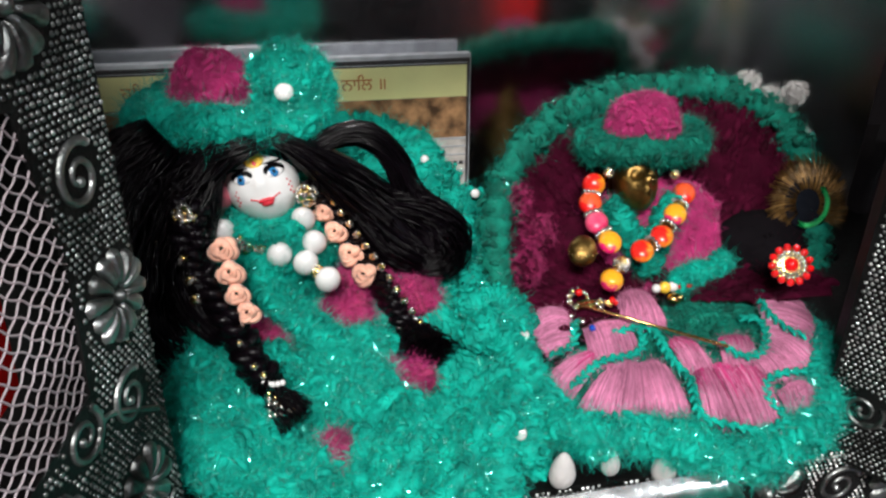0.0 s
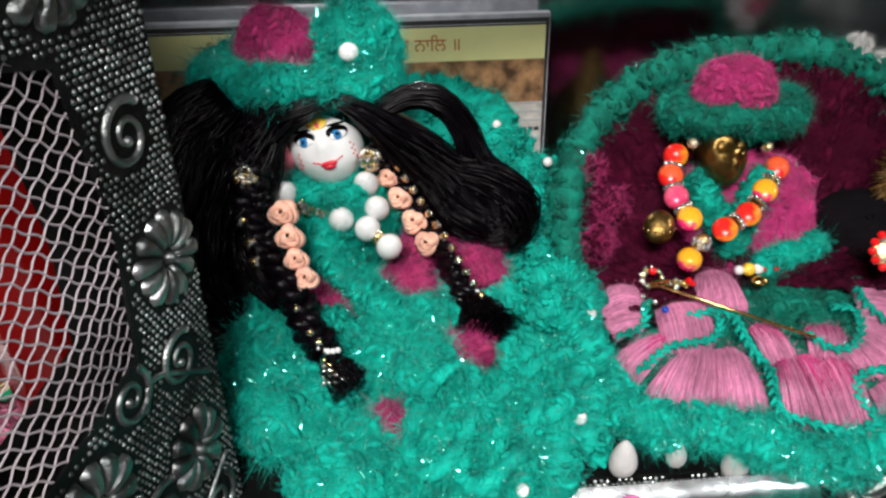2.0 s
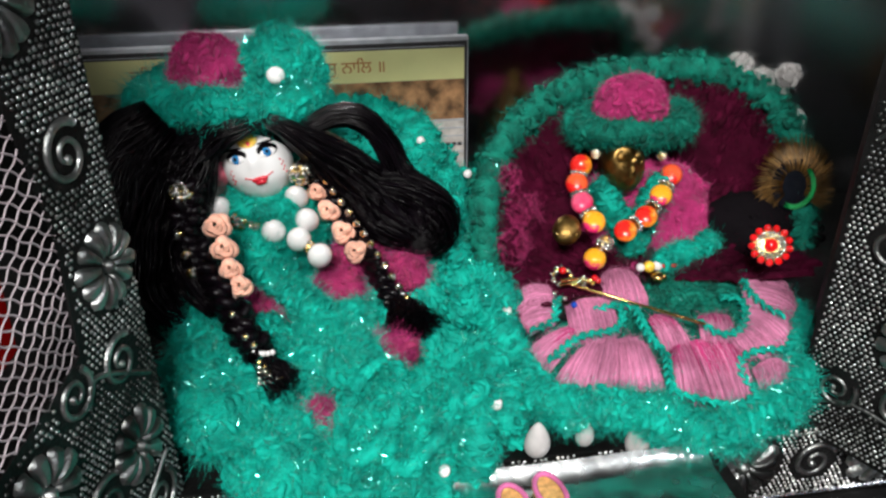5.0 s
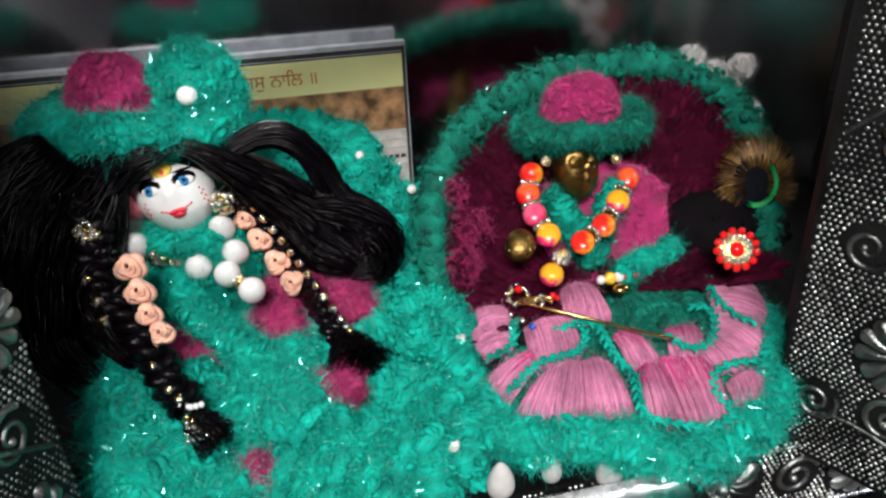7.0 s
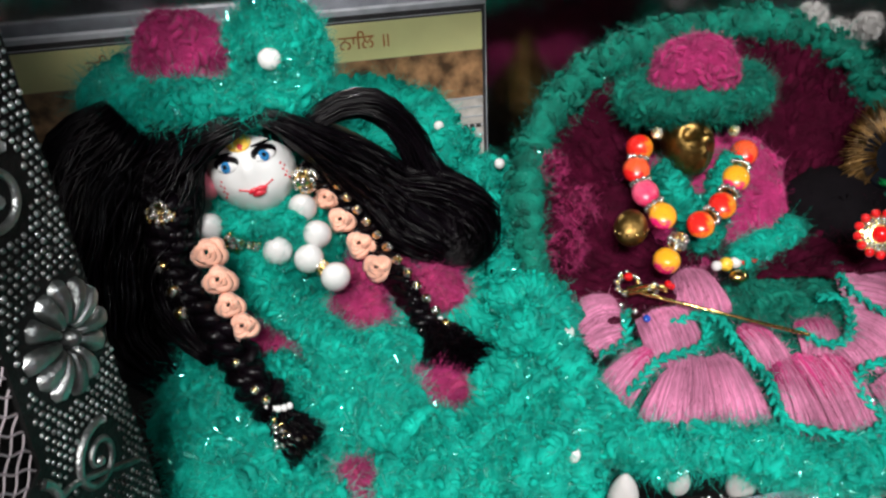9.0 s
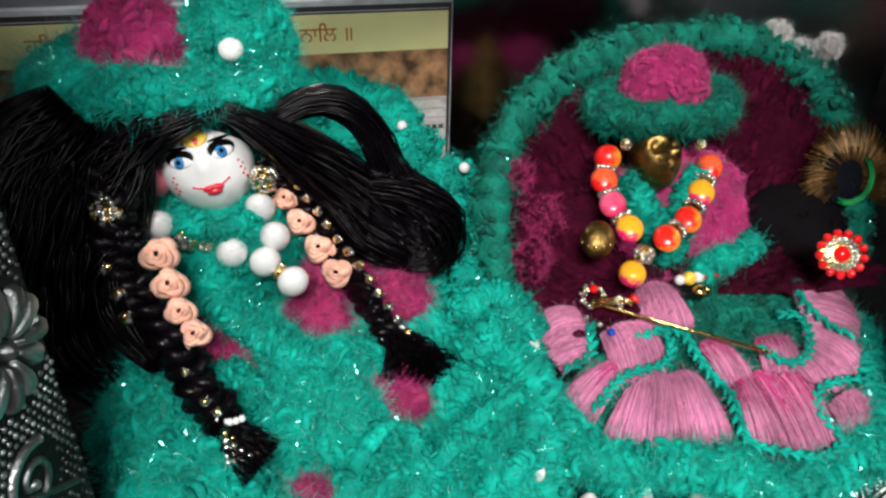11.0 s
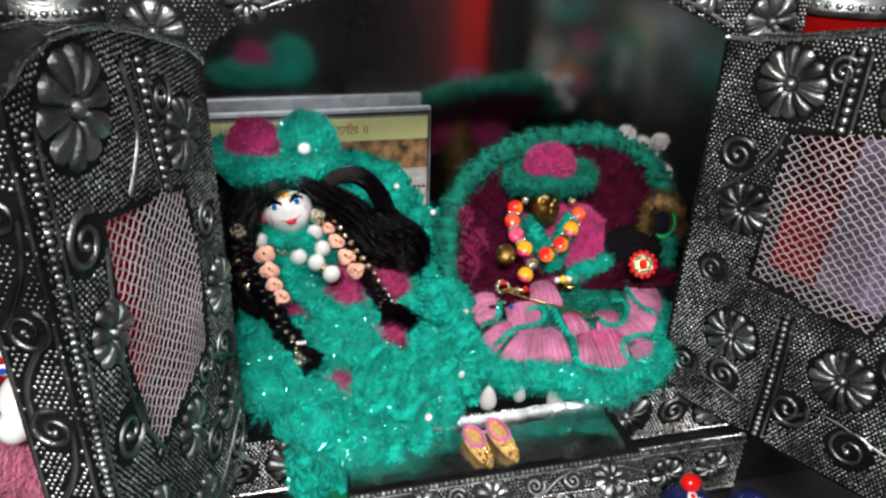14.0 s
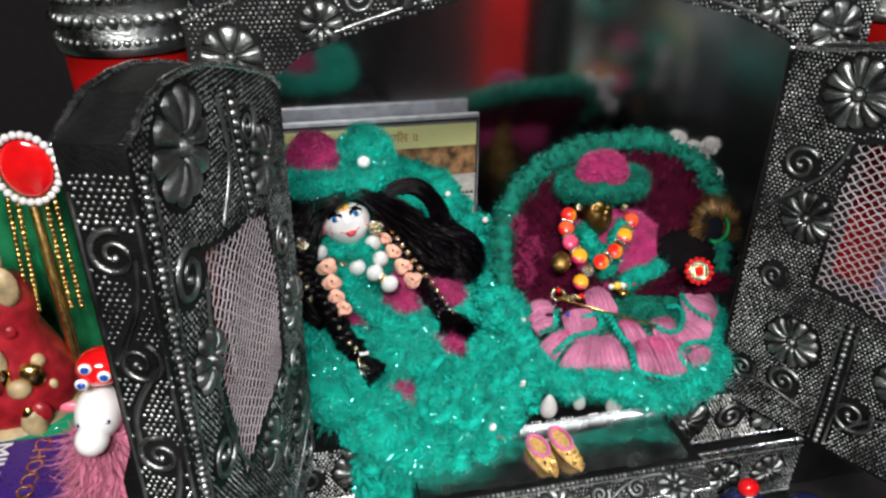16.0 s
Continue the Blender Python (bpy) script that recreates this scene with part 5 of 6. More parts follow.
def lobe(i0, i1, o0, o1, two_tone=False, bulge=0.0022):
    """A satin-stitched fan of wool, its threads running from the inner edge to the outer."""
    i0, i1, o0, o1 = (np.array(q, float) for q in (i0, i1, o0, o1))
    out = unit((o0 + o1) - (i0 + i1))
    wide = np.linalg.norm(o1 - o0)

    def place(t, w, lift=0.0):
        t, w = np.asarray(t, float)[..., None], np.asarray(w, float)[..., None]
        q = (i0 * (1 - w) + i1 * w) * (1 - t) + (o0 * (1 - w) + o1 * w) * t
        q = q + out * bulge * np.sin(np.pi * w) * (2 * t - 0.6)
        rise = 0.0012 + 0.0040 * np.sin(np.pi * np.clip(0.04 + 0.92 * w, 0, 1)) ** 0.5 * np.sin(np.pi * np.clip(0.10 + 0.86 * t, 0, 1)) ** 0.6
        return np.concatenate([q, lap(q[..., 1:]) - 0.003 + rise + lift], -1)

    bag = Bag()
    t, w = np.meshgrid(np.linspace(0, 1, 12), np.linspace(0, 1, 18), indexing="ij")
    bag.add(place(t, w).reshape(-1, 3), grid_faces(12, 18), PINK)
    for k in range(int(9500 * wide) + 40):
        w0 = RNG.random()
        w = np.clip(w0 + np.cumsum(RNG.normal(0, 0.010, 7)), 0, 1)
        a, b = (RNG.uniform(-0.05, 0.10), RNG.uniform(0.88, 1.10)) if not two_tone or k % 2 else (RNG.uniform(-0.08, 0.05), RNG.uniform(0.40, 0.66))
        p = place(np.linspace(a, b, 7), w, 0.0002 + 0.0005 * RNG.random())
        tube(bag, p, 0.00033 * np.array([0.5, 1, 1, 1, 1, 0.9, 0.4]), (MAGENTA_FIBRE if k % 4 else MAROON_FIBRE) if two_tone and not k % 2 else PINK_FIBRE, 4)
    t, w = RNG.random(900), RNG.random(900)
    q = place(t, w, 0.0004)
    fibres(bag, q, np.tile((0.0, -0.5, 0.8), (900, 1)), 0.0026, 0.00009, PINK_FIBRE, 0.35)
    part("lobe", bag, robe, "rose wool satin-stitch lobe")


lobe((0.1045, 0.2262), (0.1015, 0.2066), (0.0950, 0.2275), (0.0925, 0.2040))
lobe((0.1082, 0.2150), (0.1256, 0.2165), (0.1062, 0.2000), (0.1255, 0.2020))
lobe((0.1055, 0.2050), (0.1075, 0.1985), (0.0912, 0.1990), (0.0945, 0.1865), True)
lobe((0.1270, 0.2300), (0.1400, 0.2300), (0.1235, 0.2175), (0.1410, 0.2150))
lobe((0.1080, 0.1950), (0.1233, 0.1970), (0.0940, 0.1820), (0.1180, 0.1780))
lobe((0.1225, 0.1970), (0.1322, 0.1940), (0.1165, 0.1780), (0.1322, 0.1765))
lobe((0.1370, 0.2050), (0.1465, 0.2045), (0.1375, 0.1915), (0.1485, 0.1920), True)
lobe((0.1395, 0.1905), (0.1470, 0.1915), (0.1340, 0.1745), (0.1460, 0.1690), True)
lobe((0.1465, 0.1915), (0.1560, 0.1905), (0.1445, 0.1690), (0.1540, 0.1665), True)
lobe((0.1550, 0.1905), (0.1650, 0.1870), (0.1520, 0.1668), (0.1610, 0.1670), True)
lobe((0.1560, 0.2040), (0.1680, 0.2030), (0.1530, 0.1945), (0.1660, 0.1930), True, 0.0012)
lobe((0.1700, 0.1960), (0.1775, 0.2070), (0.1700, 0.1855), (0.1900, 0.1960))
lobe((0.1770, 0.2060), (0.1845, 0.2240), (0.1890, 0.1975), (0.1985, 0.2200))
lobe((0.1625, 0.1930), (0.1720, 0.1965), (0.1635, 0.1850), (0.1770, 0.1865), False, 0.0012)
lobe((0.1650, 0.1790), (0.1790, 0.1815), (0.1640, 0.1700), (0.1760, 0.1735))
hem = HEM.copy()
hem[:, 2] = lap(hem[:, 1]) - 0.0050
rope("hem", robe, hem[::6], 0.0068, TEAL, TEAL_FIBRE, 1500, 8500, 2300, n=110, lumps=0.1, size=0.0044, hair=0.0048, label="fluffy teal hem", squash=0.9)
a = np.linspace(-0.05, np.pi * 1.04, 30)
# Same teal as the hem, its dimmer lighting put into the colour.
rope("back_edge", robe, robe_rim(a, 1.0), 0.0058, SHADED_TEAL, SHADED_TEAL_FIBRE, 1300, 3800, 500, n=110, lumps=0.25, size=0.0042, label="teal crocheted edge")
TRIM = [[(0.0955, 0.1886), (0.1073, 0.1968), (0.1216, 0.1990), (0.1270, 0.2050), (0.1272, 0.2110)], [(0.1325, 0.2080), (0.1330, 0.1944), (0.1355, 0.1860), (0.1334, 0.1777), (0.1331, 0.1705), (0.1408, 0.1665), (0.1504, 0.1630), (0.1600, 0.1660)],
        [(0.1540, 0.1985), (0.1591, 0.1927), (0.1671, 0.1937), (0.1736, 0.2020), (0.1742, 0.2086), (0.1681, 0.2098)], [(0.1604, 0.1680), (0.1589, 0.1754), (0.1624, 0.1814), (0.1697, 0.1838), (0.1815, 0.1831)],
        [(0.1820, 0.2221), (0.1791, 0.2134), (0.1819, 0.2031), (0.1861, 0.1988)], [(0.0925, 0.2020), (0.1010, 0.2060), (0.1050, 0.2160)], [(0.1180, 0.2090), (0.1280, 0.2105), (0.1330, 0.2070)]]
for path in TRIM:
    q = curve([(x, y, 0) for x, y in path], 60)
    q[:, 2] = lap(q[:, 1]) + 0.0022
    bag = Bag()
    d = np.r_[0, np.cumsum(np.linalg.norm(np.diff(q, axis=0), axis=1))]
    k = int(d[-1] / 0.0016)
    at_ = np.stack([np.interp(np.linspace(0, d[-1], k), d, q[:, i]) for i in range(3)], 1)
    t = unit(np.gradient(at_, axis=0))
    side = unit(np.cross(t, (0, 0, 1.0)))
    alt = np.where(np.arange(k) % 2, 1, -1)[:, None]
    scatter(bag, STITCH, at_ + side * alt * 0.0007, frames(np.tile((0, -0.3, 0.95), (k, 1)), t + side * alt * 0.55), np.tile((0.0034, 0.0028, 0.0028), (k, 1)), TEAL)
    fibres(bag, np.repeat(at_, 14, 0) + RNG.normal(0, 0.0008, (k * 14, 3)), np.tile((0, -0.3, 0.9), (k * 14, 1)), 0.0026, 0.00010, TEAL_FIBRE, 0.3)
    fibres(bag, np.repeat(at_, 2, 0) + RNG.normal(0, 0.0006, (k * 2, 3)), np.tile((0, -0.3, 0.9), (k * 2, 1)), 0.0018, 0.00018, TINSEL, 0.3)
    part("trim", bag, robe, "teal chain stitch trim")
for c in ((0.0865, 0.1700, 0.0870), (0.1215, 0.1690, 0.0840), (0.1030, 0.1705, 0.0870)):
    bag = Bag()
    d, f = ball_template(16, 12)
    k = d.copy()
    k[:, 0] *= 0.75 - 0.25 * k[:, 2]
    k[:, 1] *= 0.75 - 0.25 * k[:, 2]
    sc = 0.0062 if c[0] != 0.1030 else 0.0045
    bag.add(k * np.array([0.9, 0.7, 1.15]) * sc + np.array(c), f, WHITE_WOOL)
    part("drop", bag, robe, "white felt drop hanging under the hem")
# bodice
puff("bodice", robe, (0.147, 0.2500, 0.1260), (0.033, 0.014, 0.023), MAGENTA, MAGENTA_FIBRE, 900, 4500, 0, size=0.0032, hair=0.003, label="rose knitted bodice")
puff("sleeve", robe, (0.168, 0.2420, 0.1220), (0.010, 0.008, 0.019), MAGENTA, MAGENTA_FIBRE, 350, 2000, 0, (0, -28, 0), size=0.0032, hair=0.0025, label="rose knitted sleeve")
# Left sleeve: shadow put in as the darker wine colour.
puff("sleeve", robe, (0.110, 0.2450, 0.1240), (0.010, 0.008, 0.018), SHADED_WINE, SHADED_WINE_FIBRE, 300, 1500, 0, (0, 25, 0), size=0.0032, hair=0.0025, label="magenta knitted sleeve")
rope("cuff", robe, [(0.150, 0.232, 0.1145), (0.160, 0.235, 0.1150), (0.170, 0.238, 0.1165), (0.178, 0.240, 0.1200)], 0.0040, TEAL, TEAL_FIBRE, 240, 1200, 200, lumps=0.2)
rope("collar", robe, [(0.126, 0.2430, 0.1480), (0.130, 0.2370, 0.1400), (0.135, 0.2330, 0.1320), (0.139, 0.2310, 0.1220)], 0.0042, TEAL, SHADED_TEAL_FIBRE, 240, 900, 60)
rope("collar", robe, [(0.152, 0.2430, 0.1480), (0.148, 0.2380, 0.1410), (0.143, 0.2340, 0.1340), (0.140, 0.2310, 0.1220)], 0.0042, TEAL, SHADED_TEAL_FIBRE, 240, 900, 60)
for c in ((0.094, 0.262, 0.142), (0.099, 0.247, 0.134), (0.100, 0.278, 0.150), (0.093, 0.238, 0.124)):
    puff("wool_tuft", robe, c, (0.0055, 0.0045, 0.006), SHADED_WINE, MAROON_FIBRE, 120, 700, 0, hair=0.003)

# ---- second doll ----
bag = Bag()
HEAD2 = np.array([0.1415, 0.2560, 0.1480])
p = d0 = np.stack([np.sin(th) * np.cos(ph), np.sin(th) * np.sin(ph), np.cos(th)], -1)
fk = np.clip(-d0[..., 1], 0, 1)
p = d0 * np.array([0.0086, 0.0098, 0.0118])
p[..., 0] *= 1 - 0.18 * np.clip(-d0[..., 2], 0, 1) ** 2
g = lambda cx, cz, wx, wz: np.exp(-(((d0[..., 0] - cx) / wx) ** 2 + ((d0[..., 2] - cz) / wz) ** 2)) * fk
p[..., 1] -= 0.0052 * g(0, -0.16, 0.13, 0.22) + 0.0034 * g(0, -0.50, 0.24, 0.06) + 0.0030 * g(0, -0.66, 0.22, 0.06) + 0.0018 * g(0, -0.85, 0.22, 0.12)
p[..., 1] += 0.0042 * (g(0.36, 0.12, 0.17, 0.14) + g(-0.36, 0.12, 0.17, 0.14)) + 0.0016 * (g(0.5, -0.6, 0.16, 0.2) + g(-0.5, -0.6, 0.16, 0.2))
p = p @ np.array(Euler((radians(-38), 0, 0)).to_matrix()).T
bag.add((p + HEAD2).reshape(-1, 3), grid_faces(nv, nu, close_v=True)[:, ::-1], BRASS)
lathe(bag, (0.1420, 0.2680, 0), [(0.001, SEAT), (0.024, SEAT), (0.020, 0.11), (0.006, 0.138), (0.006, 0.150)], BRASS, 24)
thing("doll", "small seated brass figure in a woollen dress", "doll", bag=bag)
hat2 = thing("doll_hat", "magenta doll hat with a soft teal brim in a shaded colour", "hat", at=(0.143, 0.252, 0.165))
# Brim in the darkened teal: shade carried by the colour.
fluffy("brim", hat2, brim((0.1475, 0.2660, 0.1625), 0.0275, 0.0165, 0.06, 0.0012, 0.0050), 70, 18, SHADED_TEAL, SHADED_TEAL_FIBRE, 900, 5200, 150, flip=1, size=0.0040, hair=0.0035)
puff("crown", hat2, (0.1462, 0.2650, 0.1688), (0.0142, 0.0118, 0.0130), MAGENTA, MAGENTA_FIBRE, 600, 4500, 0, hair=0.0020, size=0.0034, uneven=0.03, label="magenta felted crown")
garland = thing("bead_necklace", "necklace of red, pink and yellow beads with rhinestone spacers", "necklace", at=(0.137, 0.235, 0.135))
BEADS = [((0.1198, 0.2445, 0.1537), BEAD_ORANGE), ((0.1174, 0.2405, 0.1480), BEAD_RED), ((0.1182, 0.2350, 0.1423), BEAD_PINK), ((0.1212, 0.2285, 0.1370), BEAD), ((0.1212, 0.2240, 0.1234), BEAD), ((0.1330, 0.2260, 0.1336), BEAD_ORANGE), ((0.1423, 0.2300, 0.1370), BEAD_ORANGE), ((0.1502, 0.2365, 0.1425), BEAD), ((0.1564, 0.2430, 0.1480), BEAD_RED)]
for c, m in BEADS:
    bag = Bag()
    ball(bag, c, 0.0043, m)
    part("bead", bag, garland)
order = [BEADS[i][0] for i in (0, 1, 2, 3)], [BEADS[i][0] for i in (5, 6, 7, 8)]
for line in order:
    for q0, q1 in zip(line, line[1:]):
        q0, q1 = np.array(q0), np.array(q1)
        ax = unit(q1 - q0)
        fr = frames(ax[None], np.array([[0.3, 0.8, 0.2]]))[0]
        bag = Bag()
        k = 10
        an = np.arange(k) * 2 * np.pi / k
        pp = (q0 + q1) / 2 + (np.stack([np.cos(an), np.sin(an), 0 * an], 1) * 0.0028) @ fr.T
        scatter(bag, ball_template(6, 4), pp, np.tile(EYE3, (k, 1, 1)), np.full((k, 3), 0.0010), CRYSTAL)
        tube(bag, (q0 + q1) / 2 + (np.stack([np.cos(an), np.sin(an), 0 * an], 1) * 0.0021) @ fr.T, 0.0009, GOLD, 5, close=True)
        part("spacer", bag, garland, "rhinestone spacer ring")
bag = Bag()
cluster(bag, (0.1245, 0.2240, 0.1300), 0.0026, 26, 0.0010, CRYSTAL)
cluster(bag, (0.1245, 0.2240, 0.1300), 0.0024, 30, 0.0010, GOLD)
ball(bag, (0.1245, 0.2240, 0.1300), 0.0022, GOLD)
part("clasp", bag, garland, "gold rhinestone clasp")
bag = Bag()
ball(bag, (0.1110, 0.2290, 0.1340), (0.0054, 0.0045, 0.0062), BRASS, 24, 16)
for zz in (0.0,):
    a = np.arange(12) * np.pi / 6
    scatter(bag, ball_template(6, 4), np.stack([0.1110 + 0.0051 * np.cos(a), 0.2290 + 0.0043 * np.sin(a), np.full(12, 0.1340 + zz)], 1), np.tile(EYE3, (12, 1, 1)), np.full((12, 3), 0.0007), GOLD)
part("charm", bag, garland, "round antique brass charm")
bag = Bag()
ball(bag, (0.1200, 0.2190, 0.1180), 0.0012, RUBY)
part("drop", bag, garland, "small red drop")
for c in ((0.1285, 0.2530, 0.1545), (0.1565, 0.2530, 0.1520)):
    earring(c, 0.0021)

settle(family(("bead_necklace",)), lambda p: 0.045 * np.clip((p[:, 2] - 0.125) / 0.025, 0, 1), lambda p: 0.0 * p[:, 0])
settle([o for o in robe.children if o.name.startswith(("bodice", "sleeve", "collar"))], lambda p: 0.050 * np.clip((p[:, 2] - 0.105) / 0.03, 0, 1), lambda p: 0.0 * p[:, 0])

# ---- flute pin, bracelet, brooch ----
pin = thing("flute_pin", "thin gilt hat pin with a jewelled head resting on the skirt", "pin", at=(0.13, 0.21, 0.112))
bag = Bag()
tube(bag, [(0.1085, 0.2235, 0.1150), (0.1300, 0.2085, 0.1130), (0.1525, 0.1925, 0.1112)], 0.00055, GOLD, 8)
part("shaft", bag, pin, "polished gilt shaft")
bag = Bag()
tube(bag, [(0.1080, 0.2225, 0.1150), (0.1160, 0.2215, 0.1158), (0.1225, 0.2215, 0.1150)], [0.0018, 0.0014, 0.0008], GOLD, 8)
cluster(bag, (0.1160, 0.2205, 0.1160), 0.0016, 12, 0.0007, CRYSTAL)
cluster(bag, (0.1195, 0.2205, 0.1156), 0.0012, 10, 0.0006, GOLD)
part("mount", bag, pin, "gold mount")
for c, m, r in (((0.1095, 0.2255, 0.1185), RUBY, 0.0014), ((0.1222, 0.2205, 0.1158), RUBY, 0.0011), ((0.1055, 0.2155, 0.1115), EMERALD, 0.0011), ((0.1105, 0.2125, 0.1110), SAPPHIRE, 0.0013), ((0.1075, 0.2150, 0.1125), CRYSTAL, 0.0010), ((0.1045, 0.2185, 0.1130), CRYSTAL, 0.0010)):
    bag = Bag()
    ball(bag, c, r, m, 12, 8)
    part("gem", bag, pin)
bag = Bag()
for a in np.arange(9) * 2 * np.pi / 9:
    c = np.array([0.1090 + 0.0034 * math.cos(a), 0.2245 + 0.0018 * math.sin(a), 0.1165 + 0.0026 * math.sin(a)])
    cluster(bag, c, 0.0009, 6, 0.0006, CRYSTAL)
    ball(bag, c, 0.0009, GOLD, 8, 6)
part("pave", bag, pin, "ring of clear rhinestones")
brac = thing("bracelet", "row of yellow, pearl and red beads at the cuff", "bracelet", at=(0.15, 0.223, 0.117))
for k, (m, r) in enumerate(((PEARL, 0.0018), (YELLOW, 0.0024), (PEARL, 0.0021), (RUBY, 0.0020), (RUBY, 0.0016))):
    bag = Bag()
    ball(bag, (0.1425 + 0.0037 * k, 0.2290 + 0.0005 * k, 0.1150 - 0.0002 * k), r, m, 14, 9)
    part("bead", bag, brac)
bag = Bag()
ball(bag, (0.1490, 0.2255, 0.1120), (0.0034, 0.0026, 0.0020), GOLD, 14, 9)
part("charm", bag, brac, "gold charm")
# Black pad added to fill the dark area behind the brooch.
cushion = thing("velvet_cushion", "black filler pad behind the red brooch", "cushion", at=(0.195, 0.24, 0.11))
puff("pad", cushion, (0.2020, 0.2480, 0.1190), (0.026, 0.020, 0.016), MATTE_BLACK, MATTE_BLACK, 120, 300, 0, label="black filler pad")
brooch = thing("brooch", "round red stone brooch ringed with rhinestones and red beads", "brooch", at=(0.185, 0.21, 0.133))
BC, BN = np.array([0.1810, 0.2070, 0.1330]), unit(np.array([-0.35, -0.75, 0.55]))
bf = frames(BN[None], np.array([[1.0, 0.1, 0.1]]))[0]
bag = Bag()
lathe_v = dome_template(16, 4)
scatter(bag, lathe_v, [BC], bf[None], [[0.0026, 0.0026, 0.0024]], RUBY)
part("centre_stone", bag, brooch, "red centre stone")
for rad, n, r, m, nm in ((0.0034, 14, 0.0007, CRYSTAL, "rhinestone"), (0.0047, 18, 0.0008, CRYSTAL, "rhinestone"), (0.0064, 13, 0.0014, RUBY, "red_bead")):
    for k in range(n):
        an = k * 2 * np.pi / n
        bag = Bag()
        ball(bag, BC + bf @ np.array([rad * math.cos(an), rad * math.sin(an), 0.0002]), r, m, 8, 6)
        part(nm, bag, brooch)
bag = Bag()
scatter(bag, dome_template(24, 2), [BC - BN * 0.0008], bf[None], [[0.0066, 0.0066, 0.0010]], GOLD)
part("plate", bag, brooch, "gold plate")

# ---- peacock feather, white wool balls ----
feather = thing("peacock_feather", "peacock feather eye with bronze barbs and a green crescent", "feather", at=(0.212, 0.245, 0.145))
FC, FN = np.array([0.2085, 0.2400, 0.1410]), unit(np.array([-0.45, -0.8, 0.35]))
ff = frames(FN[None], np.array([[1.0, -0.3, 0.0]]))[0]
bag = Bag()
n = 420
an = RNG.uniform(-0.2 * np.pi, 1.25 * np.pi, n)
for k in range(n):
    r0, r1 = 0.006, 0.019 * RNG.uniform(0.8, 1.12)
    s = np.linspace(0, 1, 4)[:, None]
    dd = np.array([0.72 * math.cos(an[k]), math.sin(an[k]), 0])
    tw = np.array([0.15 * -math.sin(an[k]), 0.15 * math.cos(an[k]), 0])
    path = (dd * (r0 + (r1 - r0) * s) + tw * 0.02 * s * s + np.array([0, 0, -0.002]) * s + np.array([0, 0, RNG.normal(0, 0.0005)])) @ ff.T + FC
    tube(bag, path, np.array([0.00035, 0.0003, 0.00025, 0.0001]), FEATHER, 3)
part("vane", bag, feather, "bronze barbs")
bag = Bag()
ball(bag, FC - FN * 0.0005, (0.0085, 0.0110, 0.0012), FEATHER_EYE, 24, 12, ff)
part("eye", bag, feather, "blue-black eye patch")
bag = Bag()
for k in range(60):
    rr = 0.0078 + 0.0018 * RNG.random()
    aa = np.linspace(-1.9, 0.75, 16) + RNG.normal(0, 0.05)
    tube(bag, (np.stack([0.8 * rr * np.cos(aa), 1.0 * rr * np.sin(aa), np.full(16, 0.0012 + RNG.normal(0, 0.0003))], 1)) @ ff.T + FC, 0.00025, FEATHER_GREEN, 3)
part("crescent", bag, feather, "glossy green crescent")
bag = Bag()
tube(bag, [FC + np.array([0, 0.002, -0.008]), FC + np.array([-0.006, 0.006, -0.035]), FC + np.array([-0.012, 0.010, -0.066])], 0.0008, FEATHER, 6)
part("quill", bag, feather)
wool = thing("wool_balls", "string of white wool balls along the flared back", "pompom trim", at=(0.21, 0.28, 0.17))
for c in ((0.2040, 0.2880, 0.1780), (0.2130, 0.2850, 0.1720), (0.2190, 0.2820, 0.1640), (0.2240, 0.2830, 0.1740), (0.2280, 0.2800, 0.1550)):
    puff("ball", wool, c, (0.0042, 0.004, 0.0042), WHITE_WOOL, WHITE_WOOL, 90, 500, 0, hair=0.0025)

# ---- table left of the throne ----
fig = Bag()
X, Y = -0.218, 0.33
lathe(fig, (X, Y, 0), [(0.001, 0.0), (0.046, 0.0), (0.046, 0.008), (0.040, 0.012)], EMERALD)
lathe(fig, (X, Y, 0), [(0.040, 0.012), (0.036, 0.016), (0.001, 0.017)], CREAM)
lathe(fig, (X + 0.004, Y, 0), [(0.034, 0.016), (0.036, 0.030), (0.030, 0.050), (0.022, 0.070), (0.024, 0.085), (0.020, 0.100), (0.008, 0.106)], CRIMSON)
ball(fig, (X + 0.002, Y - 0.004, 0.122), (0.014, 0.014, 0.017), CREAM)
for k in range(46):
    aa, hz = RNG.uniform(-2.6, -0.4), RNG.uniform(0.015, 0.125)
    rr = np.interp(hz, [0.0, 0.03, 0.07, 0.10, 0.13], [0.038, 0.037, 0.024, 0.024, 0.014])
    sz = RNG.uniform(0.0035, 0.0085)
    ball(fig, (X + rr * math.cos(aa), Y + rr * math.sin(aa), hz), (sz, sz * 0.7, sz * RNG.uniform(0.8, 1.9)), (CREAM, CRIMSON, GOLD, CREAM)[k % 4], 12, 8)
thing("figurine", "painted plaster figurine in crimson and cream on a green base", "figurine", bag=fig)
crest = thing("crest", "red teardrop stone in a frame of gold beads above the figurine", "ornament", at=(-0.182, 0.335, 0.17))
bag = Bag()
ball(bag, (-0.176, 0.335, 0.170), (0.0145, 0.005, 0.018), RUBY, 24, 16)
part("stone", bag, crest, "deep red stone")
bag = Bag()
a = np.arange(26) * 2 * np.pi / 26
scatter(bag, BALL, np.stack([-0.176 + 0.0170 * np.cos(a), np.full(26, 0.333), 0.170 + 0.0205 * np.sin(a)], 1), np.tile(EYE3, (26, 1, 1)), np.full((26, 3), 0.0024), PEARL)
part("bead_frame", bag, crest, "pale gold bead frame")
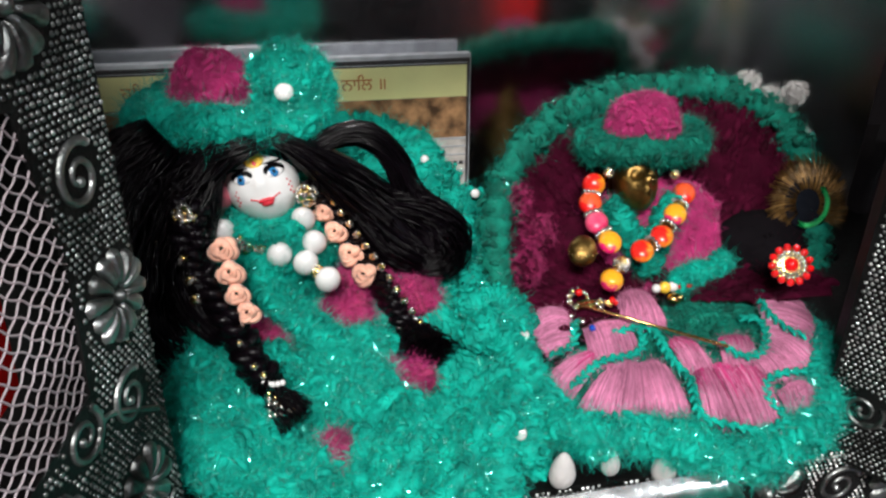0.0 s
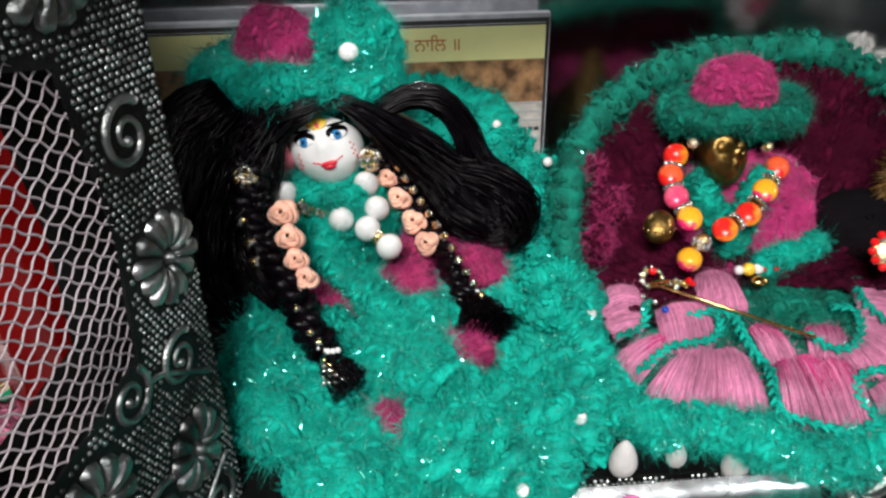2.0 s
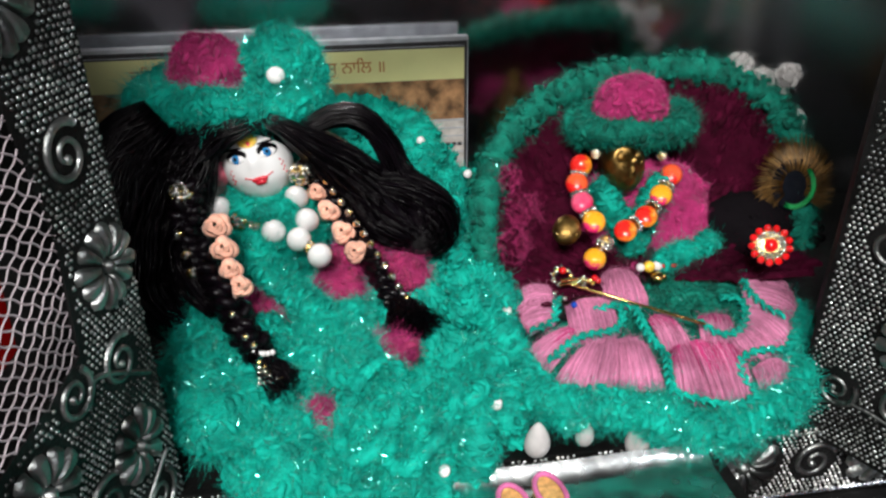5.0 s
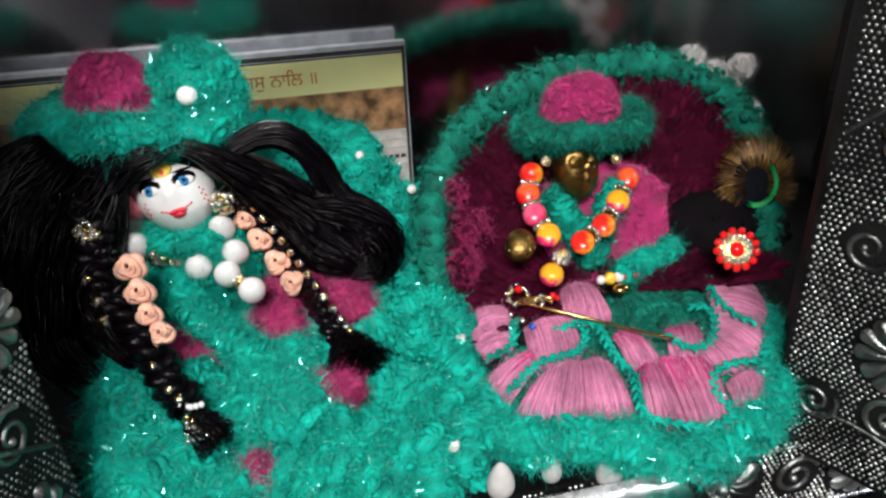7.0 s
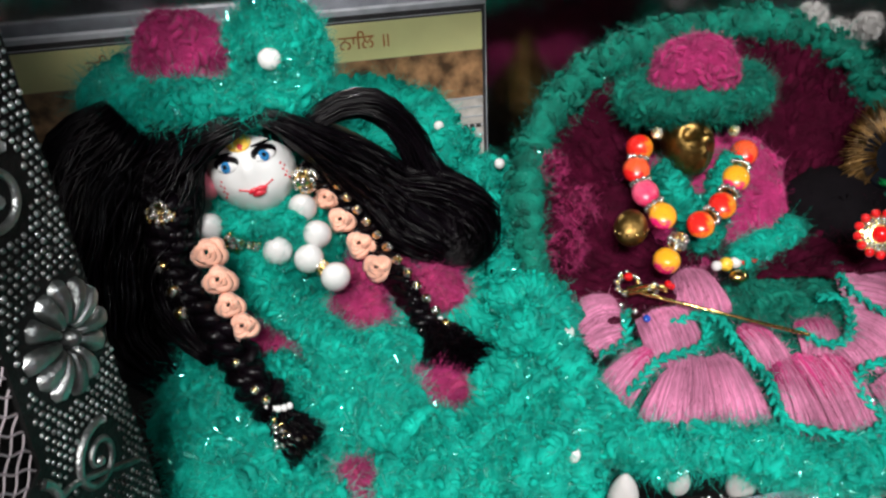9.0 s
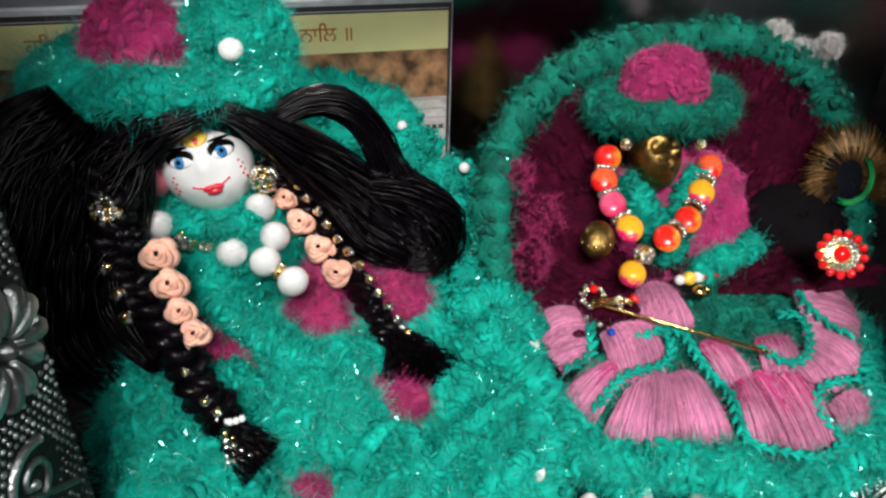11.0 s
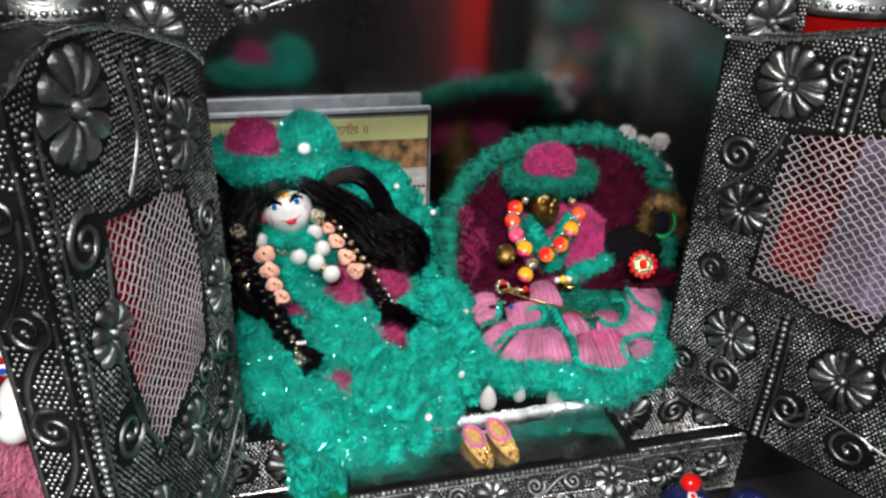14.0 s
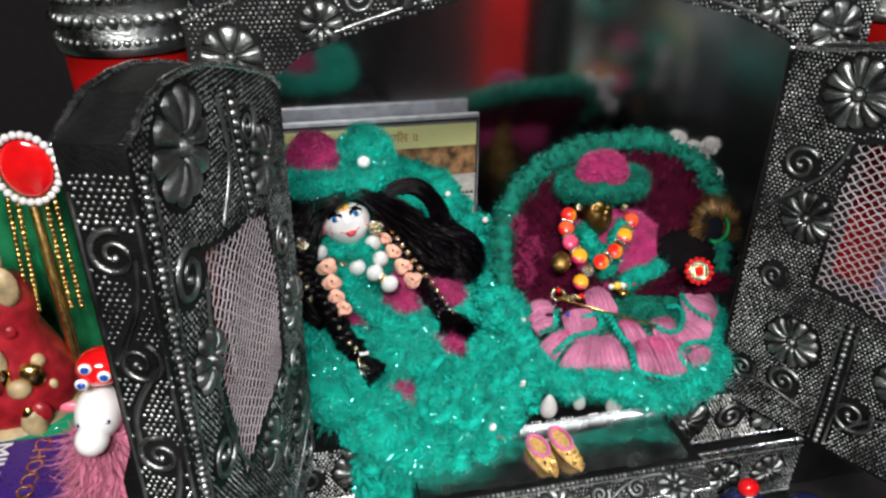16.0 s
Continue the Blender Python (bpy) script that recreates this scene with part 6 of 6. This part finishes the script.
for x0, x1 in ((-0.190, -0.196), (-0.185, -0.191), (-0.170, -0.172), (-0.165, -0.166)):
    bag = Bag()
    k = 22
    s = np.linspace(0, 1, k)
    scatter(bag, SMALL, np.stack([x0 + (x1 - x0) * s, np.full(k, 0.333), 0.152 - 0.075 * s], 1), np.tile(EYE3, (k, 1, 1)), np.full((k, 3), 0.0018), GOLD)
    part("bead_string", bag, crest, "string of gold beads", kind="stuff")
bag = Bag()
lathe(bag, (-0.179, 0.338, 0), [(0.001, 0.0), (0.010, 0.0), (0.004, 0.01), (0.003, 0.150), (0.001, 0.152)], GOLD, 12)
part("stem", bag, crest, "gold stem")
toy = Bag()
C = np.array([-0.126, 0.205, 0.0])
lathe(toy, C, [(0.001, 0.0), (0.028, 0.0), (0.026, 0.03), (0.020, 0.06), (0.013, 0.085), (0.006, 0.092)], FUR)
t = np.linspace(0, 1, 4000)
zz, an = RNG.uniform(0.002, 0.088, 5000), RNG.uniform(0, 2 * np.pi, 5000)
rr = np.interp(zz, [0, 0.03, 0.06, 0.09], [0.028, 0.026, 0.020, 0.011])
pp = np.stack([C[0] + rr * np.cos(an), C[1] + rr * np.sin(an), zz], 1)
fibres(toy, pp, np.stack([np.cos(an), np.sin(an), -0.9 + 0 * an], 1), 0.010, 0.0006, FUR, 1.2)
ball(toy, C + np.array([0.0, -0.008, 0.098]), (0.0105, 0.015, 0.0125), ENAMEL)
ball(toy, C + np.array([-0.002, -0.020, 0.092]), (0.0075, 0.008, 0.0075), ENAMEL)
for sx in (-1, 1):
    ball(toy, C + np.array([sx * 0.012, -0.006, 0.101]), (0.005, 0.002, 0.003), BLUSH)
    ball(toy, C + np.array([sx * 0.006, -0.019, 0.100]), 0.0012, NAVY)
thing("toy_cow", "white toy cow head over a shaggy pink fur body", "toy", bag=toy)
cap = thing("party_hat", "red felt hat with blue and white spots on the toy", "hat", at=C + np.array([0, -0.004, 0.11]))
bag = Bag()
ball(bag, C + np.array([0.005, -0.005, 0.1215]), (0.011, 0.010, 0.009), RUBY, 20, 12)
part("crown", bag, cap)
for dx, dz in ((-0.002, 0.119), (0.001, 0.127), (0.008, 0.122)):
    bag = Bag()
    ball(bag, C + np.array([dx, -0.0145, dz]), (0.0030, 0.0012, 0.0030), ENAMEL, 12, 8)
    ball(bag, C + np.array([dx, -0.0155, dz]), (0.0018, 0.0010, 0.0018), SAPPHIRE, 12, 8)
    part("spot", bag, cap, "blue and white spot")
carton = thing("chocolate_carton", "purple chocolate carton with white and gold lettering", "carton", at=(-0.19, 0.235, 0))
bag = Bag()
box(bag, (-0.30, 0.224, 0.0), (-0.158, 0.268, 0.030), PURPLE, 0.001)
part("body", bag, carton, smooth=False)
for words, x, size, m in (("MILKY", -0.209, 0.0155, ENAMEL), ("CHOCO", -0.186, 0.0125, GOLD)):
    data = bpy.data.curves.new("lettering", "FONT")
    data.body, data.size, data.extrude = words, size, 0.0002
    data.materials.append(m)
    ob = new("lettering", data)
    ob.parent = carton
    ob.matrix_parent_inverse = carton.matrix_basis.inverted()
    ob.matrix_basis = pose(x, 0.2665, 0.0303, 0, 0, -90)
cloth = thing("green_mat", "folded green satin cloth lying on the table", "cloth", at=(-0.15, 0.22, 0))
bag = Bag()
nx, ny = 50, 30
x, y = np.meshgrid(np.linspace(-0.44, -0.315, nx), np.linspace(0.14, 0.42, ny), indexing="ij")
z = 0.004 + 0.003 * np.sin(x * 90) * np.sin(y * 70)
bag.add(np.stack([x, y, z], -1).reshape(-1, 3), grid_faces(nx, ny), GREEN_CLOTH)
bag.add(np.stack([x, y, 0 * z + 0.0005], -1).reshape(-1, 3), grid_faces(nx, ny)[:, ::-1], GREEN_CLOTH)
part("fold", bag, cloth)
drape = hanging("green_drape", -0.40, -0.14, 0.40, 0.0, 0.155, GREEN_CLOTH, "green cloth hanging behind the figurine")

# ---- beaded toys right of the footstool ----
for c, r in (((0.196, 0.1475, 0.0135), 0.0135), ((0.228, 0.137, 0.0130), 0.0130)):
    ob = thing("spotted_bead", "navy enamel bead with white and red eye spots", "bead", "spotted beads", at=(c[0], c[1], 0))
    bag = Bag()
    ball(bag, c, r, NAVY, 28, 18)
    part("body", bag, ob)
    for i, (ax, az) in enumerate(((-0.5, 0.6), (0.3, 0.9), (-1.1, 0.25), (0.9, 0.5), (0.1, 0.2), (-0.2, 1.2))):
        dd = np.array([math.sin(ax) * math.cos(az), -math.cos(ax) * math.cos(az), math.sin(az)])
        fr = frames(dd[None], np.array([[0.2, 0.3, 0.9]]))[0]
        bag = Bag()
        ball(bag, np.array(c) + dd * r * 0.97, (r * 0.22, r * 0.20, 0.0010), ENAMEL, 14, 8, fr)
        ball(bag, np.array(c) + dd * r * 1.02, (r * 0.12, r * 0.11, 0.0008), RUBY, 12, 7, fr)
        part("eye_spot", bag, ob, "white spot with a red dot")
ob = thing("red_bead", "small glossy red bead on the navy bead", "bead", at=(0.196, 0.145, 0.027))
bag = Bag()
ball(bag, (0.1960, 0.1480, 0.0305), (0.0058, 0.0052, 0.0050), RUBY, 18, 12)
part("body", bag, ob)
